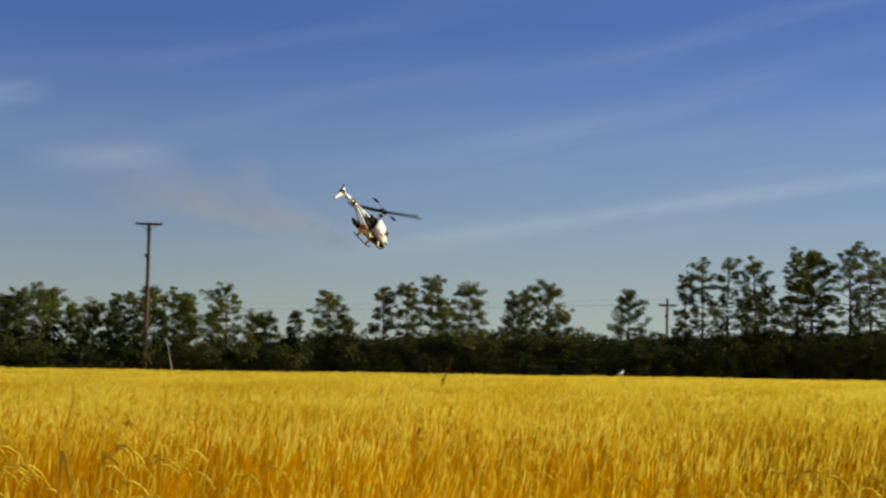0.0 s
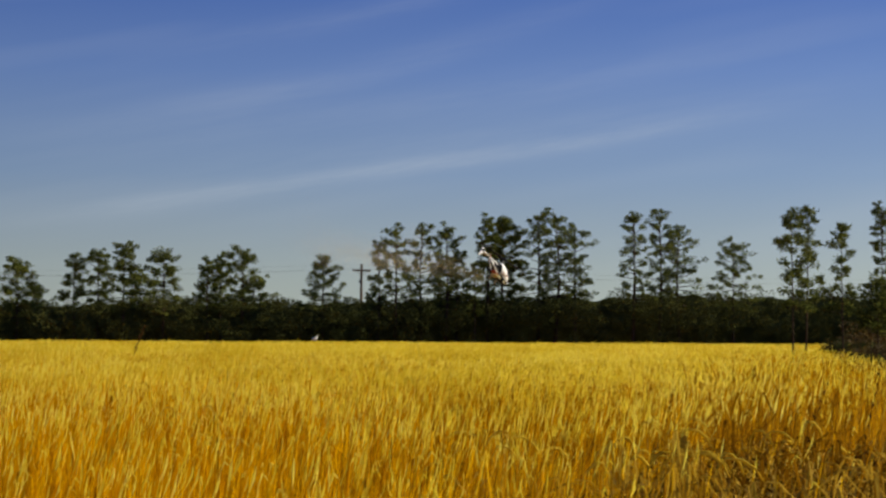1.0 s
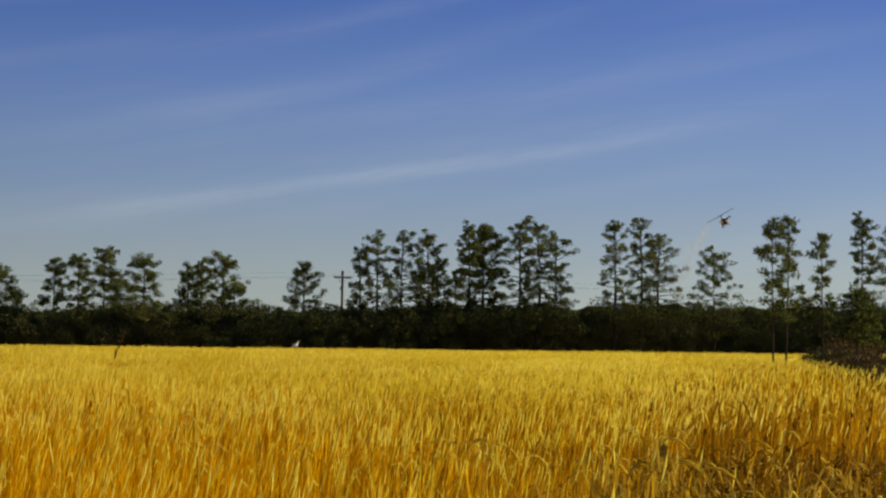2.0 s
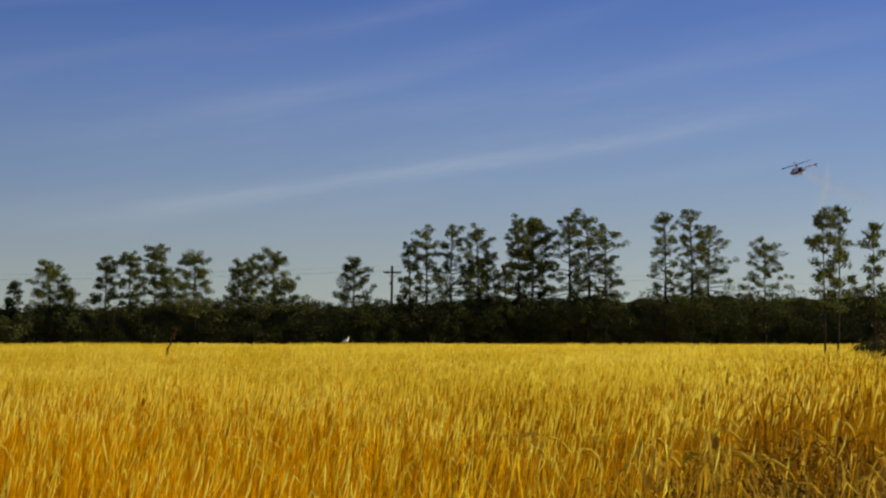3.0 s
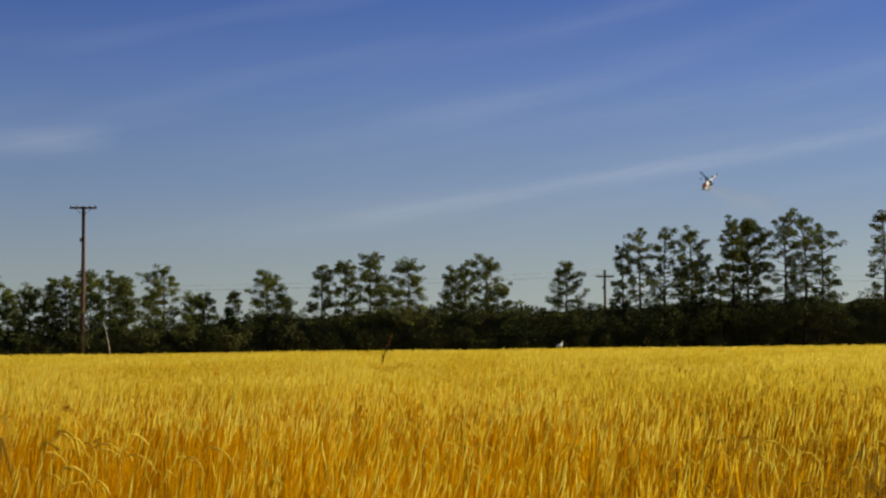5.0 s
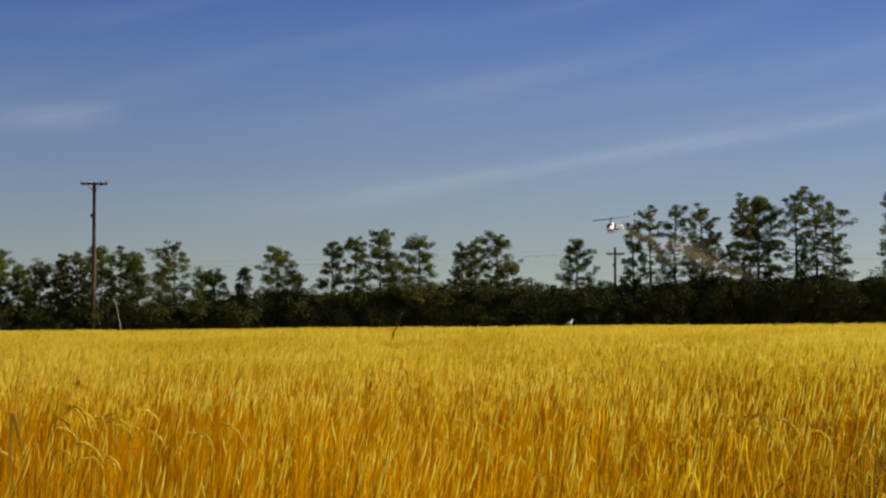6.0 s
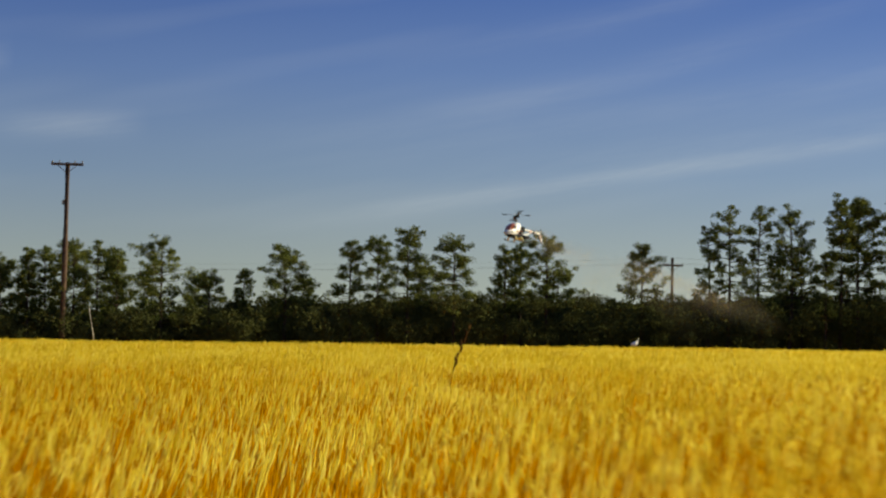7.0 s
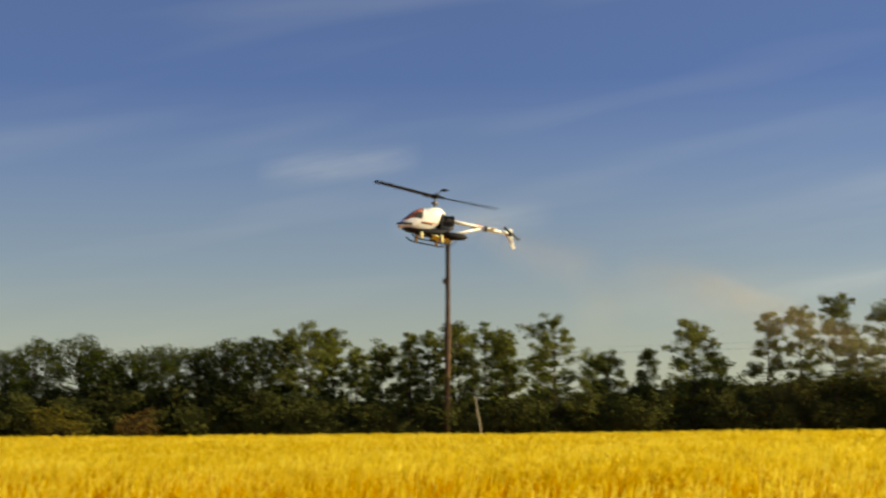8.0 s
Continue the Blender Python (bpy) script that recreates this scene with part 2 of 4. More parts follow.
def loft(sections, sides=20, square=2.4):
    """A closed skin over sections (y, z centre, half width, half height), along y."""
    bm = bmesh.new()
    rings = []
    for y, zc, hw, hh in sections:
        ring = []
        for k in range(sides):
            a = 2 * math.pi * k / sides
            c, s = math.cos(a), math.sin(a)
            r = (abs(c) ** square + abs(s) ** square) ** (-1 / square)
            ring.append(bm.verts.new((c * r * hw, y, zc + s * r * hh)))
        rings.append(ring)
    for a, b in zip(rings, rings[1:]):
        for k in range(sides):
            bm.faces.new((a[k], a[(k + 1) % sides], b[(k + 1) % sides], b[k]))
    bm.faces.new(rings[0][::-1])
    bm.faces.new(rings[-1])
    bmesh.ops.recalc_face_normals(bm, faces=bm.faces[:])
    return shade_smooth(bm)


# ---- ground ----
def make_ground():
    bm = bmesh.new()
    bmesh.ops.create_grid(bm, x_segments=60, y_segments=60, size=2400)
    ob = part("ground", bm, M_SOIL, None)
    tagged(ob, "straw-coloured soil under a field of ripe grass", "ground", kind="structure")


make_ground()


# ---- the field of ripe grass ----
rng = np.random.default_rng(7)


def rolling(x, y):
    """Slow unevenness of the crop's height, -1 to 1."""
    return (np.sin(x * 0.31 + 1.3 * np.sin(y * 0.11)) + np.sin(y * 0.23 + 0.7 * x * 0.19 + 2.0) + np.sin((x - y) * 0.71)) / 3


def grass_plants(x, y, tall, stem_w, head_w, segs, head=1.0, share=1.0):
    """Stems as thin ribbons, each with a drooping seed head of two crossed blades; returns vertices, triangles and slots."""
    n = len(x)
    dip = 1 - 0.42 * np.exp(-((x - 0.052 * y) / 0.8) ** 2 - ((y - 53) / 8) ** 2)      # laid crop round the tall weed
    h = tall * dip * (0.92 + 0.06 * rolling(x, y)) * rng.normal(1.0, 0.085, n).clip(0.7, 1.2)
    ang = rng.uniform(0, 2 * np.pi, n)
    lean = np.stack([rng.normal(0.07, 0.06, n), rng.normal(0.01, 0.06, n)], 1)
    face = np.stack([np.cos(ang), np.sin(ang)], 1)
    sw = stem_w * rng.uniform(0.6, 1.4, n)
    vs, ts, ms = [], [], []
    for f in np.linspace(0, 1, segs + 1):
        cx = np.stack([x, y], 1) + lean * f ** 2
        w = sw * (1.0 - 0.45 * f)
        for s in (-1, 1):
            vs.append(np.column_stack([cx + face * (s * w)[:, None], h * f]))
    k = np.arange(n)
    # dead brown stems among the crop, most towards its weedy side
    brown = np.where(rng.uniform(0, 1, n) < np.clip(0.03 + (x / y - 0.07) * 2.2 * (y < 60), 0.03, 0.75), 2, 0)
    for i in range(segs):
        a, b, c, d = (2 * i) * n + k, (2 * i + 1) * n + k, (2 * i + 2) * n + k, (2 * i + 3) * n + k
        ts += [np.column_stack([a, b, d]), np.column_stack([a, d, c])]
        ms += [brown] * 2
    count = 2 * (segs + 1) * n
    pick = np.flatnonzero(rng.uniform(0, 1, n) < share * np.clip(1.25 - 1.9 * np.maximum(x / y - 0.10, 0), 0.35, 1.0))      # fewer heads towards the weedy side
    x, y, h, lean, face = x[pick], y[pick], h[pick], lean[pick], face[pick]
    n, k = len(pick), np.arange(len(pick))
    top = np.column_stack([np.stack([x, y], 1) + lean, h])
    size = rng.uniform(0.7, 1.35, n) * head
    way = lean / (np.linalg.norm(lean, axis=1, keepdims=True) + 1e-6)
    nod = np.where(rng.uniform(0, 1, n) < 0.16, -0.05, 0.13)      # a few heads nod over
    mid = top + np.column_stack([way * 0.02, 0.02 * size])
    tip = top + np.column_stack([way * (0.05 + 0.05 * (nod < 0))[:, None] * size[:, None], nod * size])
    base = top - np.column_stack([lean * 0.2, 0.12 * size])
    hw = head_w * size
    for turn in ((face, 0.0), (np.stack([-face[:, 1], face[:, 0]], 1), 0.0)):
        side = turn[0] * hw[:, None]
        quad = [base, mid + np.column_stack([side, np.zeros(n)]), mid - np.column_stack([side, np.zeros(n)]), tip]
        vs += quad
        b0 = count
        ts += [np.column_stack([b0 + k, b0 + n + k, b0 + 2 * n + k]), np.column_stack([b0 + n + k, b0 + 3 * n + k, b0 + 2 * n + k])]
        ms += [np.ones(n, int)] * 2
        count += 4 * n
    return np.concatenate(vs), np.concatenate(ts), np.concatenate(ms)


def scatter(per_m2, x0, x1, y0, y1, keep, tuft=1):
    n = int(per_m2 * (x1 - x0) * (y1 - y0))
    x, y = rng.uniform(x0, x1, n), rng.uniform(y0, y1, n)
    if tuft > 1:                                # plants stand in loose tufts
        m = n // tuft
        home = rng.integers(0, m, n)
        x, y = x[home] + rng.normal(0, 0.055, n), y[home] + rng.normal(0, 0.055, n)
    k = keep(x, y)
    # thin and thick patches
    k &= rng.uniform(0, 1, n) < 0.8 + 0.3 * rolling(x * 2.3, y * 2.3)
    return x[k], y[k]


def bare_corner(x, y):
    """Bare ground under the trees at the field's corner."""
    return (y > 46) & (x > 25 + 0.395 * (y - 51)) & (x < 75)


def in_view(x, y):
    edge = (x < 0.55 * y + 1.5) & (x > -0.26 * y - 2.0)
    lane = bare_corner(x, y)
    u = rng.uniform(0, 1, len(x))
    weeds = ((x > 0.375 * y) & (y < 17) & (u < 0.88)) | ((x > 0.29 * y) & (y < 12.5) & (u < 0.6)) | ((x > 0.22 * y) & (y < 10.5) & (u < 0.45))
    weeds |= (x < -0.4) & (x > -3.6) & (y > 8) & (y < 14.6) & (u < 0.72)
    weeds |= (x > 0.34 * y) & (u < np.clip((x / y - 0.34) * 9, 0, 0.7))       # the crop thins out towards its side
    return edge & ~lane & ~weeds


def near_lane(x, y):
    return (y > 30) & (y < 62) & (x > -0.43 * np.maximum(y - 33, 0) - 3.5) & (x < 0.33 * np.maximum(y - 22, 0) + 2.5)


def wide_view(x, y):
    return (x < 0.56 * y + 1) & (x > -0.43 * (y - 30) - 3) & ~(bare_corner(x, y) & (y < 112))


def make_field():
    pieces = []
    x, y = scatter(255, -12, 16, 7.0, 27, in_view, 6)
    front = y < 14 + 3 * rng.uniform(-1, 1, len(y))
    pieces.append(grass_plants(x[front], y[front], 0.94, 0.0031, 0.0074, 3, 0.62, 0.15))
    pieces.append(grass_plants(x[~front], y[~front], 0.94, 0.0032, 0.0090, 2, 0.70, 0.27))
    x, y = scatter(110, -18, 16, 30, 62, near_lane, 4)
    pieces.append(grass_plants(x, y, 0.93, 0.0040, 0.0105, 2, 0.75, 0.5))
    x, y = scatter(68, -24, 42, 26, 76, lambda a, b: in_view(a, b) & ~near_lane(a, b), 2)
    pieces.append(grass_plants(x, y, 0.90, 0.0050, 0.0125, 1, 0.8, 0.8))
    x, y = scatter(38, -25, 25, 60, 78, lambda a, b: wide_view(a, b) & (b > 62))
    pieces.append(grass_plants(x, y, 0.88, 0.007, 0.017, 1, 0.9))
    x, y = scatter(23, -50, 76, 76, 133, wide_view)
    pieces.append(grass_plants(x, y, 0.80, 0.010, 0.028, 1, 0.8))
    # the rest of the field, to its full width
    dense = lambda a, b: ((a < 0.60 * b + 2.5) & (a > -0.27 * b - 2.2) & (b < 77)) | (wide_view(a, b) & (b > 62))
    x, y = scatter(5.5, -80, 84, 3, 133, lambda a, b: ~dense(a, b) & ~(bare_corner(a, b) & (b < 112)))
    pieces.append(grass_plants(x, y, 0.84, 0.03, 0.03, 1, 1.0, 0.5))
    v0, vs, ts, ms = 0, [], [], []
    for v, t, m in pieces:
        vs.append(v)
        ts.append(t + v0)
        ms.append(m)
        v0 += len(v)
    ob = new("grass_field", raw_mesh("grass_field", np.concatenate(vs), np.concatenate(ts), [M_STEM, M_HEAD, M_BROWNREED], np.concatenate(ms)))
    tagged(ob, "tall ripe golden grass with pale drooping seed heads", "grass field", kind="stuff")


make_field()


# ---- trees ----
def leaf_cloud(r, centres, radii, per, length, width, flat=0.6):
    """Many small loose leaves, each a narrow triangle, round the given centres."""
    c = np.repeat(centres, per, axis=0)
    rad = np.repeat(radii, per)
    n = len(c)
    d = r.normal(size=(n, 3))
    d /= np.linalg.norm(d, axis=1, keepdims=True)
    p = c + d * (rad * r.uniform(0.15, 1.0, n) ** 0.5)[:, None] * np.array([1, 1, flat])
    a = r.normal(size=(n, 3)) + d * 0.8 + np.array([0, 0, 0.25])
    a /= np.linalg.norm(a, axis=1, keepdims=True)
    b = np.cross(a, r.normal(size=(n, 3)))
    b /= np.linalg.norm(b, axis=1, keepdims=True) + 1e-9
    ln, wd = length * r.uniform(0.6, 1.4, n)[:, None], width * r.uniform(0.6, 1.4, n)[:, None]
    v = np.stack([p - b * wd, p + b * wd, p + a * ln], 1).reshape(-1, 3)
    return v, np.arange(3 * n).reshape(n, 3)


GREEN = "dark green long-needled pine with a bare trunk and tufted crown"


def pine(x, y, h, w, seed, low=0.42, leaves=60, lean=0.0, tufts=1.0, girth=1.0, label=GREEN):
    """A field pine: tapered trunk, whorled limbs, needle tufts at and along the limbs."""
    r = np.random.default_rng(seed)
    tree = tagged(new("pine_tree"), label, "tree", "pines along the far edge of the field")
    tree.matrix_basis = pose(x, y, 0)
    bend = r.normal(0, 0.012 * h, 2)
    sway = lambda f: Vector((bend[0] * math.sin(f * 3) + lean * f * f * h, bend[1] * math.sin(f * 2.5), f * h))
    r0 = (0.010 * h + 0.035) * girth
    steps = [0, 0.15, 0.3, 0.5, 0.7, 0.85, 0.97]
    bm = tube([sway(f) for f in steps], [r0 * (1.15 - 0.95 * f) for f in steps], 8)
    centres, radii = [], []
    count = int((14 + 2.7 * w + 1.4 * h) * tufts)
    lobe, lift = r.uniform(0, 6.28), r.uniform(0.35, 0.75)
    off = r.uniform(-0.2, 0.2)
    wide = [r.uniform(0.95, 1.2), r.uniform(0.9, 1.1), r.uniform(0.6, 0.8), r.uniform(0.4, 0.6), 0.14] if r.uniform() < 0.45 else [r.uniform(0.6, 1.05), r.uniform(0.8, 1.12), r.uniform(0.6, 1.05), r.uniform(0.5, 0.85), 0.16]
    for i in range(count):
        f = low + (0.985 - low) * (i + r.uniform(-0.8, 0.8)) / count
        tiers = max(4, int((1 - low) * h / 0.85))
        f = max(low, f + 0.22 * (low + (1 - low) * (round((f - low) / (1 - low) * tiers) + off) / tiers - f))
        k = (f - low) / (1 - low)
        a = i * 2.4 + r.uniform(-0.7, 0.7)
        reach = w / 2 * 1.03 * float(np.interp(k, (0, 0.25, 0.55, 0.82, 1), wide)) * (1 + 0.25 * math.cos(a - lobe + 3 * k)) * r.uniform(0.4, 1.05)
        out, flank = Vector((math.cos(a), math.sin(a), 0)), Vector((-math.sin(a), math.cos(a), 0))
        rise = reach * (r.uniform(-0.20, 0.15) + lift * k)
        p0 = sway(f)
        p1 = p0 + out * reach + Vector((0, 0, rise))
        pm = (p0 + p1) / 2 + Vector((0, 0, -0.06 * reach))
        tube([p0, pm, p1], [0.035 * r0 / 0.12, 0.022 * r0 / 0.12, 0.009], 4, bm)
        # twigs fork off the outer limb, each with a tuft at its end
        for g in ((1.0, 0.62) if reach < 0.45 else (1.0, 0.85, 0.7, 0.5)):
            q = p0.lerp(p1, g)
            tip = q + flank * float(r.normal(0, 0.26 * reach)) + out * 0.1 + Vector((0, 0, float(r.uniform(-0.02, 0.34))))
            tube([q, tip], [0.014, 0.006], 3, bm)
            centres.append(tip)
            radii.append((0.16 + 0.026 * w) * r.uniform(0.5, 1.4))
    for g in (0.985, 0.96, 0.93):
        centres.append(sway(g) + Vector((float(r.normal(0, 0.12)), 0, 0)))
        radii.append(r.uniform(0.18, 0.3))
    part("trunk", bm, M_BARK, tree)
    v, t = leaf_cloud(r, np.array([tuple(c) for c in centres]), np.array(radii), leaves, 0.16, 0.027, 0.6)
    crown = new("crown", raw_mesh("crown", v, t, [M_NEEDLE]))
    crown.parent = tree
    return tree


def broad_tree(x, y, h, w, seed, label="dense dark evergreen tree leafed almost to the ground"):
    """A dense rounded evergreen, leafed down to the field."""
    r = np.random.default_rng(seed)
    tree = tagged(new("evergreen_tree"), label, "tree", "dense trees at the field's end")
    tree.matrix_basis = pose(x, y, 0)
    bm = tube([(0, 0, 0), (0.05, 0, h * 0.4), (0, 0.05, h * 0.85)], [0.16, 0.11, 0.03], 8)
    centres, radii = [], []
    for i in range(46):
        f = 0.16 + 0.82 * (i / 46)
        reach = w / 2 * (1.15 if f < 0.6 else 1.15 * math.sqrt(max(0.05, 1 - ((f - 0.6) / 0.42) ** 2))) * r.uniform(0.25, 1.05)
        a = i * 2.4 + r.uniform(-0.5, 0.5)
        c = Vector((math.cos(a) * reach, math.sin(a) * reach, f * h))
        tube([(0, 0, f * h * 0.85), c * 0.6 + Vector((0, 0, f * h * 0.38)), c], [0.04, 0.025, 0.01], 4, bm)
        centres.append(tuple(c))
        radii.append((0.35 + 0.09 * w) * r.uniform(0.7, 1.2))
    part("trunk", bm, M_BARK, tree)
    v, t = leaf_cloud(r, np.array(centres), np.array(radii), 170, 0.15, 0.045, 0.75)
    crown = new("crown", raw_mesh("crown", v, t, [M_EVERGREEN]))
    crown.parent = tree
    return tree


def make_trees():
    left = [(-42.0, 138, 5.8, 3.2), (-39.7, 137, 6.4, 3.6), (-37.4, 138, 6.6, 3.8), (-35.3, 136, 5.7, 2.6), (-34.0, 138, 5.6, 2.8),
            (-31.8, 136, 5.9, 3.0), (-30.2, 138, 5.8, 3.2), (-28.2, 137, 6.2, 2.6), (-26.4, 136, 6.3, 3.0)]
    for i, (x, y, h, w) in enumerate(left):
        broad_tree(x, y, h, w, 300 + i)
    for i, (x, y, h, w) in enumerate([(-45.0, 138, 5.9, 3.6), (-48.2, 139, 6.3, 3.6), (-51.5, 138, 6.0, 3.8)]):
        broad_tree(x, y, h, w, 330 + i)
    a = [(-24.7, 137, 6.5, 2.6, .25), (-23.0, 136, 6.7, 3.3, .25), (-22.1, 138, 6.6, 2.8, .28), (-21.0, 139, 5.6, 2.0, .25), (-19.1, 137, 5.7, 2.6, .25),
         (-17.3, 136, 6.4, 1.4, .3), (-16.6, 138, 6.4, 2.0, .3), (-14.5, 136, 6.8, 3.1, .26), (-13.2, 138, 6.7, 3.1, .26), (-11.9, 137, 6.1, 2.6, .22),
         (-9.0, 135, 6.8, 3.5, .28), (-6.1, 136, 5.0, 2.5, .25), (-4.0, 137, 5.3, 1.1, .4), (-1.5, 136, 6.6, 3.6, .35)]
    b = [(2.7, 136, 7.1, 1.9, .42), (4.4, 138, 7.4, 2.2, .42), (6.2, 136, 7.8, 3.2, .42), (9.0, 135, 7.4, 3.8, .40), (12.5, 137, 6.8, 2.3, .42),
         (13.6, 138, 7.3, 1.9, .42), (15.0, 136, 7.6, 3.8, .40), (21.0, 136, 7.1, 3.4, .42), (25.2, 136, 8.5, 1.6, .38), (26.6, 136, 9.6, 3.3, .38),
         (29.0, 137, 9.9, 3.0, .36), (30.5, 136, 9.7, 3.5, .36), (31.9, 138, 7.8, 2.3, .36)]
    c = [(33.8, 136, 10.5, 2.0, .62), (32.6, 135, 6.8, 1.3, .40), (38.2, 137, 10.8, 3.5, .36), (39.2, 136, 10.9, 3.7, .40), (41.5, 138, 9.9, 3.5, .38),
         (45.3, 135, 11.1, 2.9, .38), (47.7, 136, 11.3, 3.7, .36), (49.9, 137, 10.2, 4.0, .34), (54.0, 136, 8.8, 3.8, .40), (63.0, 128, 11.4, 2.6, .55), (64.6, 126, 10.5, 4.6, .34)]
    for i, (x, y, h, w, low) in enumerate(a + b + c):
        wide, full = (1.14, 1.14) if i < len(a) else (1.06, 1.04) if i < len(a) + 8 else (1.04, 0.92)
        pine(x, y, h, w * wide, 400 + i, low, tufts=full)
    behind = [(-25.6, 141, 6.2, 3.0, .2), (-23.6, 142, 6.4, 3.2, .2), (-20.2, 142, 5.6, 2.8, .2), (-18.2, 142, 5.2, 2.6, .2), (-15.6, 141, 6.3, 3.0, .2), (-12.6, 142, 6.2, 3.2, .2),
              (-10.3, 141, 5.4, 2.8, .2), (-7.4, 142, 5.0, 2.8, .2), (-0.4, 141, 5.0, 3.0, .25), (7.6, 141, 6.0, 2.8, .3), (16.4, 141, 5.6, 2.6, .3), (31.6, 142, 7.4, 3.0, .3)]
    for i, (x, y, h, w, low) in enumerate(behind):
        pine(x, y, h, w, 520 + i, low, 60, label="dark green pine standing behind the first row of pines")
    pine(35.4, 137, 10.2, 3.9, 480, 0.36, 100, tufts=1.7, label="dense dark green pine with a full leaning crown")


make_trees()


def top_of_wood(x):
    """Height of the undergrowth along the far edge."""
    return np.interp(x, (-60, -26, -22, -12, -6, -4, -1, 2, 6, 16, 24, 40, 55, 75), (3.6, 3.4, 2.5, 2.5, 2.9, 3.2, 3.6, 3.4, 3.7, 3.8, 3.8, 4.3, 4.6, 4.7))


def make_understory():
    r = np.random.default_rng(91)
    cs, rs = [], []
    for depth, k in ((0.0, 520), (1.6, 420), (3.4, 420)):
        x = r.uniform(-62, 76, k)
        f = r.uniform(0.12, 1.0, k) ** 0.7
        h = top_of_wood(x) * f * r.normal(0.92, 0.08, k)
        bend = np.where(x > 58, (x - 58) * -0.6, 0)
        cs.append(np.column_stack([x, 133.7 + depth + bend + r.normal(0, 0.5, k), h]))
        rs.append(r.uniform(0.45, 0.95, k))
    x = r.uniform(-62, 76, 460)                                 # leafy tops of the wood behind
    cs.append(np.column_stack([x, 139.6 - np.maximum(0, (x - 60) * 0.6) + r.normal(0, 0.4, 460), top_of_wood(x) * r.normal(0.94, 0.05, 460)]))
    rs.append(r.uniform(0.3, 0.62, 460))
    v, t = leaf_cloud(r, np.concatenate(cs), np.concatenate(rs), 140, 0.14, 0.05, 0.8)
    ob = new("undergrowth", raw_mesh("undergrowth", v, t, [M_SHRUB]))
    tagged(ob, "dark shaded undergrowth along the far edge of the field", "undergrowth", kind="stuff")
    # the wood behind it, dense enough to shut out the sky
    bm = bmesh.new()
    n = 120
    rows = []
    for i in range(n + 1):
        x = -75 + 170 * i / n
        top = float(top_of_wood(x)) * (0.98 if x > -8 else 0.88) + 0.14 * math.sin(x * 1.7) * math.sin(x * 0.61) + float(r.normal(0, 0.10))
        y = 140 - max(0, (x - 60) * 0.6)
        rows.append([bm.verts.new((x + float(r.normal(0, 0.1)), y + dy, z)) for dy, z in ((0, 0), (-0.6, top * 0.5), (-0.2, top * 0.85), (0.6, top), (3.0, top * 0.9), (4.5, 0))])
    for p, q in zip(rows, rows[1:]):
        for k in range(5):
            bm.faces.new((p[k], q[k], q[k + 1], p[k + 1]))
    wood = part("far_wood", bm, M_SHRUB, None)
    tagged(wood, "dark mass of far woods behind the undergrowth", "woods", kind="stuff")


make_understory()


def shrub(x, y, h, w, seed, mat, label):
    r = np.random.default_rng(seed)
    ob = tagged(new("shrub"), label, "shrub")
    ob.matrix_basis = pose(x, y, 0)
    bm = bmesh.new()
    cs = []
    for i in range(14):
        a = r.uniform(0, 6.28)
        tip = Vector((math.cos(a) * w / 2 * r.uniform(0.2, 1), math.sin(a) * w / 2 * r.uniform(0.2, 1), h * r.uniform(0.45, 0.95)))
        tube([(0, 0, 0), tip * 0.5 + Vector((0, 0, 0.1)), tip], [0.03, 0.02, 0.008], 5, bm)
        cs.append(tuple(tip))
    part("branches", bm, M_BARK, ob)
    v, t = leaf_cloud(r, np.array(cs), np.full(len(cs), 0.32 * w / 1.6), 80, 0.14, 0.045, 0.9)
    leaves = new("foliage", raw_mesh("foliage", v, t, [mat]))
    leaves.parent = ob


def make_shrubs():
    shrub(-36.2, 132.0, 2.2, 3.0, 1, M_YELLOWSHRUB, "low yellowish shrub before dark trees")
    shrub(-31.8, 132.0, 2.1, 2.4, 2, M_DRYSHRUB, "low reddish brown shrub before dark trees")
    shrub(44.5, 92.0, 1.9, 3.2, 3, M_DRYSHRUB, "brown leafless-looking shrub at the corner of the field")
    shrub(41.0, 84.0, 1.5, 2.4, 4, M_DRYSHRUB, "brown low shrub under thin trees")
    shrub(36.5, 70.0, 1.1, 2.6, 5, M_DRYSHRUB, "brown low shrub at the corner of the field")
    r = np.random.default_rng(61)
    # added scrub row; its dark leaves stand in for brown, shaded ground
    for i in range(22):
        y = 48 + 2.2 * i
        shrub(25.9 + 0.395 * (y - 51) + r.uniform(0, 2.2), y, r.uniform(0.55, 1.0), r.uniform(1.6, 2.6), 620 + i, M_SHRUB if i % 3 == 0 else M_DRYSHRUB, "low brown scrub added to darken the field's bare edge")
    thin = "slender pine with a thin bare trunk at the field corner"
    for i, (x, y, h, w, low) in enumerate([(32.6, 75, 7.2, 1.6, .36), (34.5, 78, 7.4, 1.5, .40), (33.6, 72, 6.2, 1.2, .40), (33.2, 68, 3.8, 1.3, .45), (34.2, 69, 3.4, 1.2, .45)]):
        pine(x, y, h, w, 700 + i, low, 52, 0.02 if i % 2 else -0.015, 0.8, 0.45, thin)


make_shrubs()


def make_unseen_shade_pines():
    """Unseen pines, added beyond the field's right side so their shade falls on its corner."""
    for i, (x, y, h) in enumerate([(37.0, 51.0, 8.2), (44.0, 63.0, 8.6)]):
        pine(x, y, h, 3.4, 760 + i, 0.22, 78)


make_unseen_shade_pines()


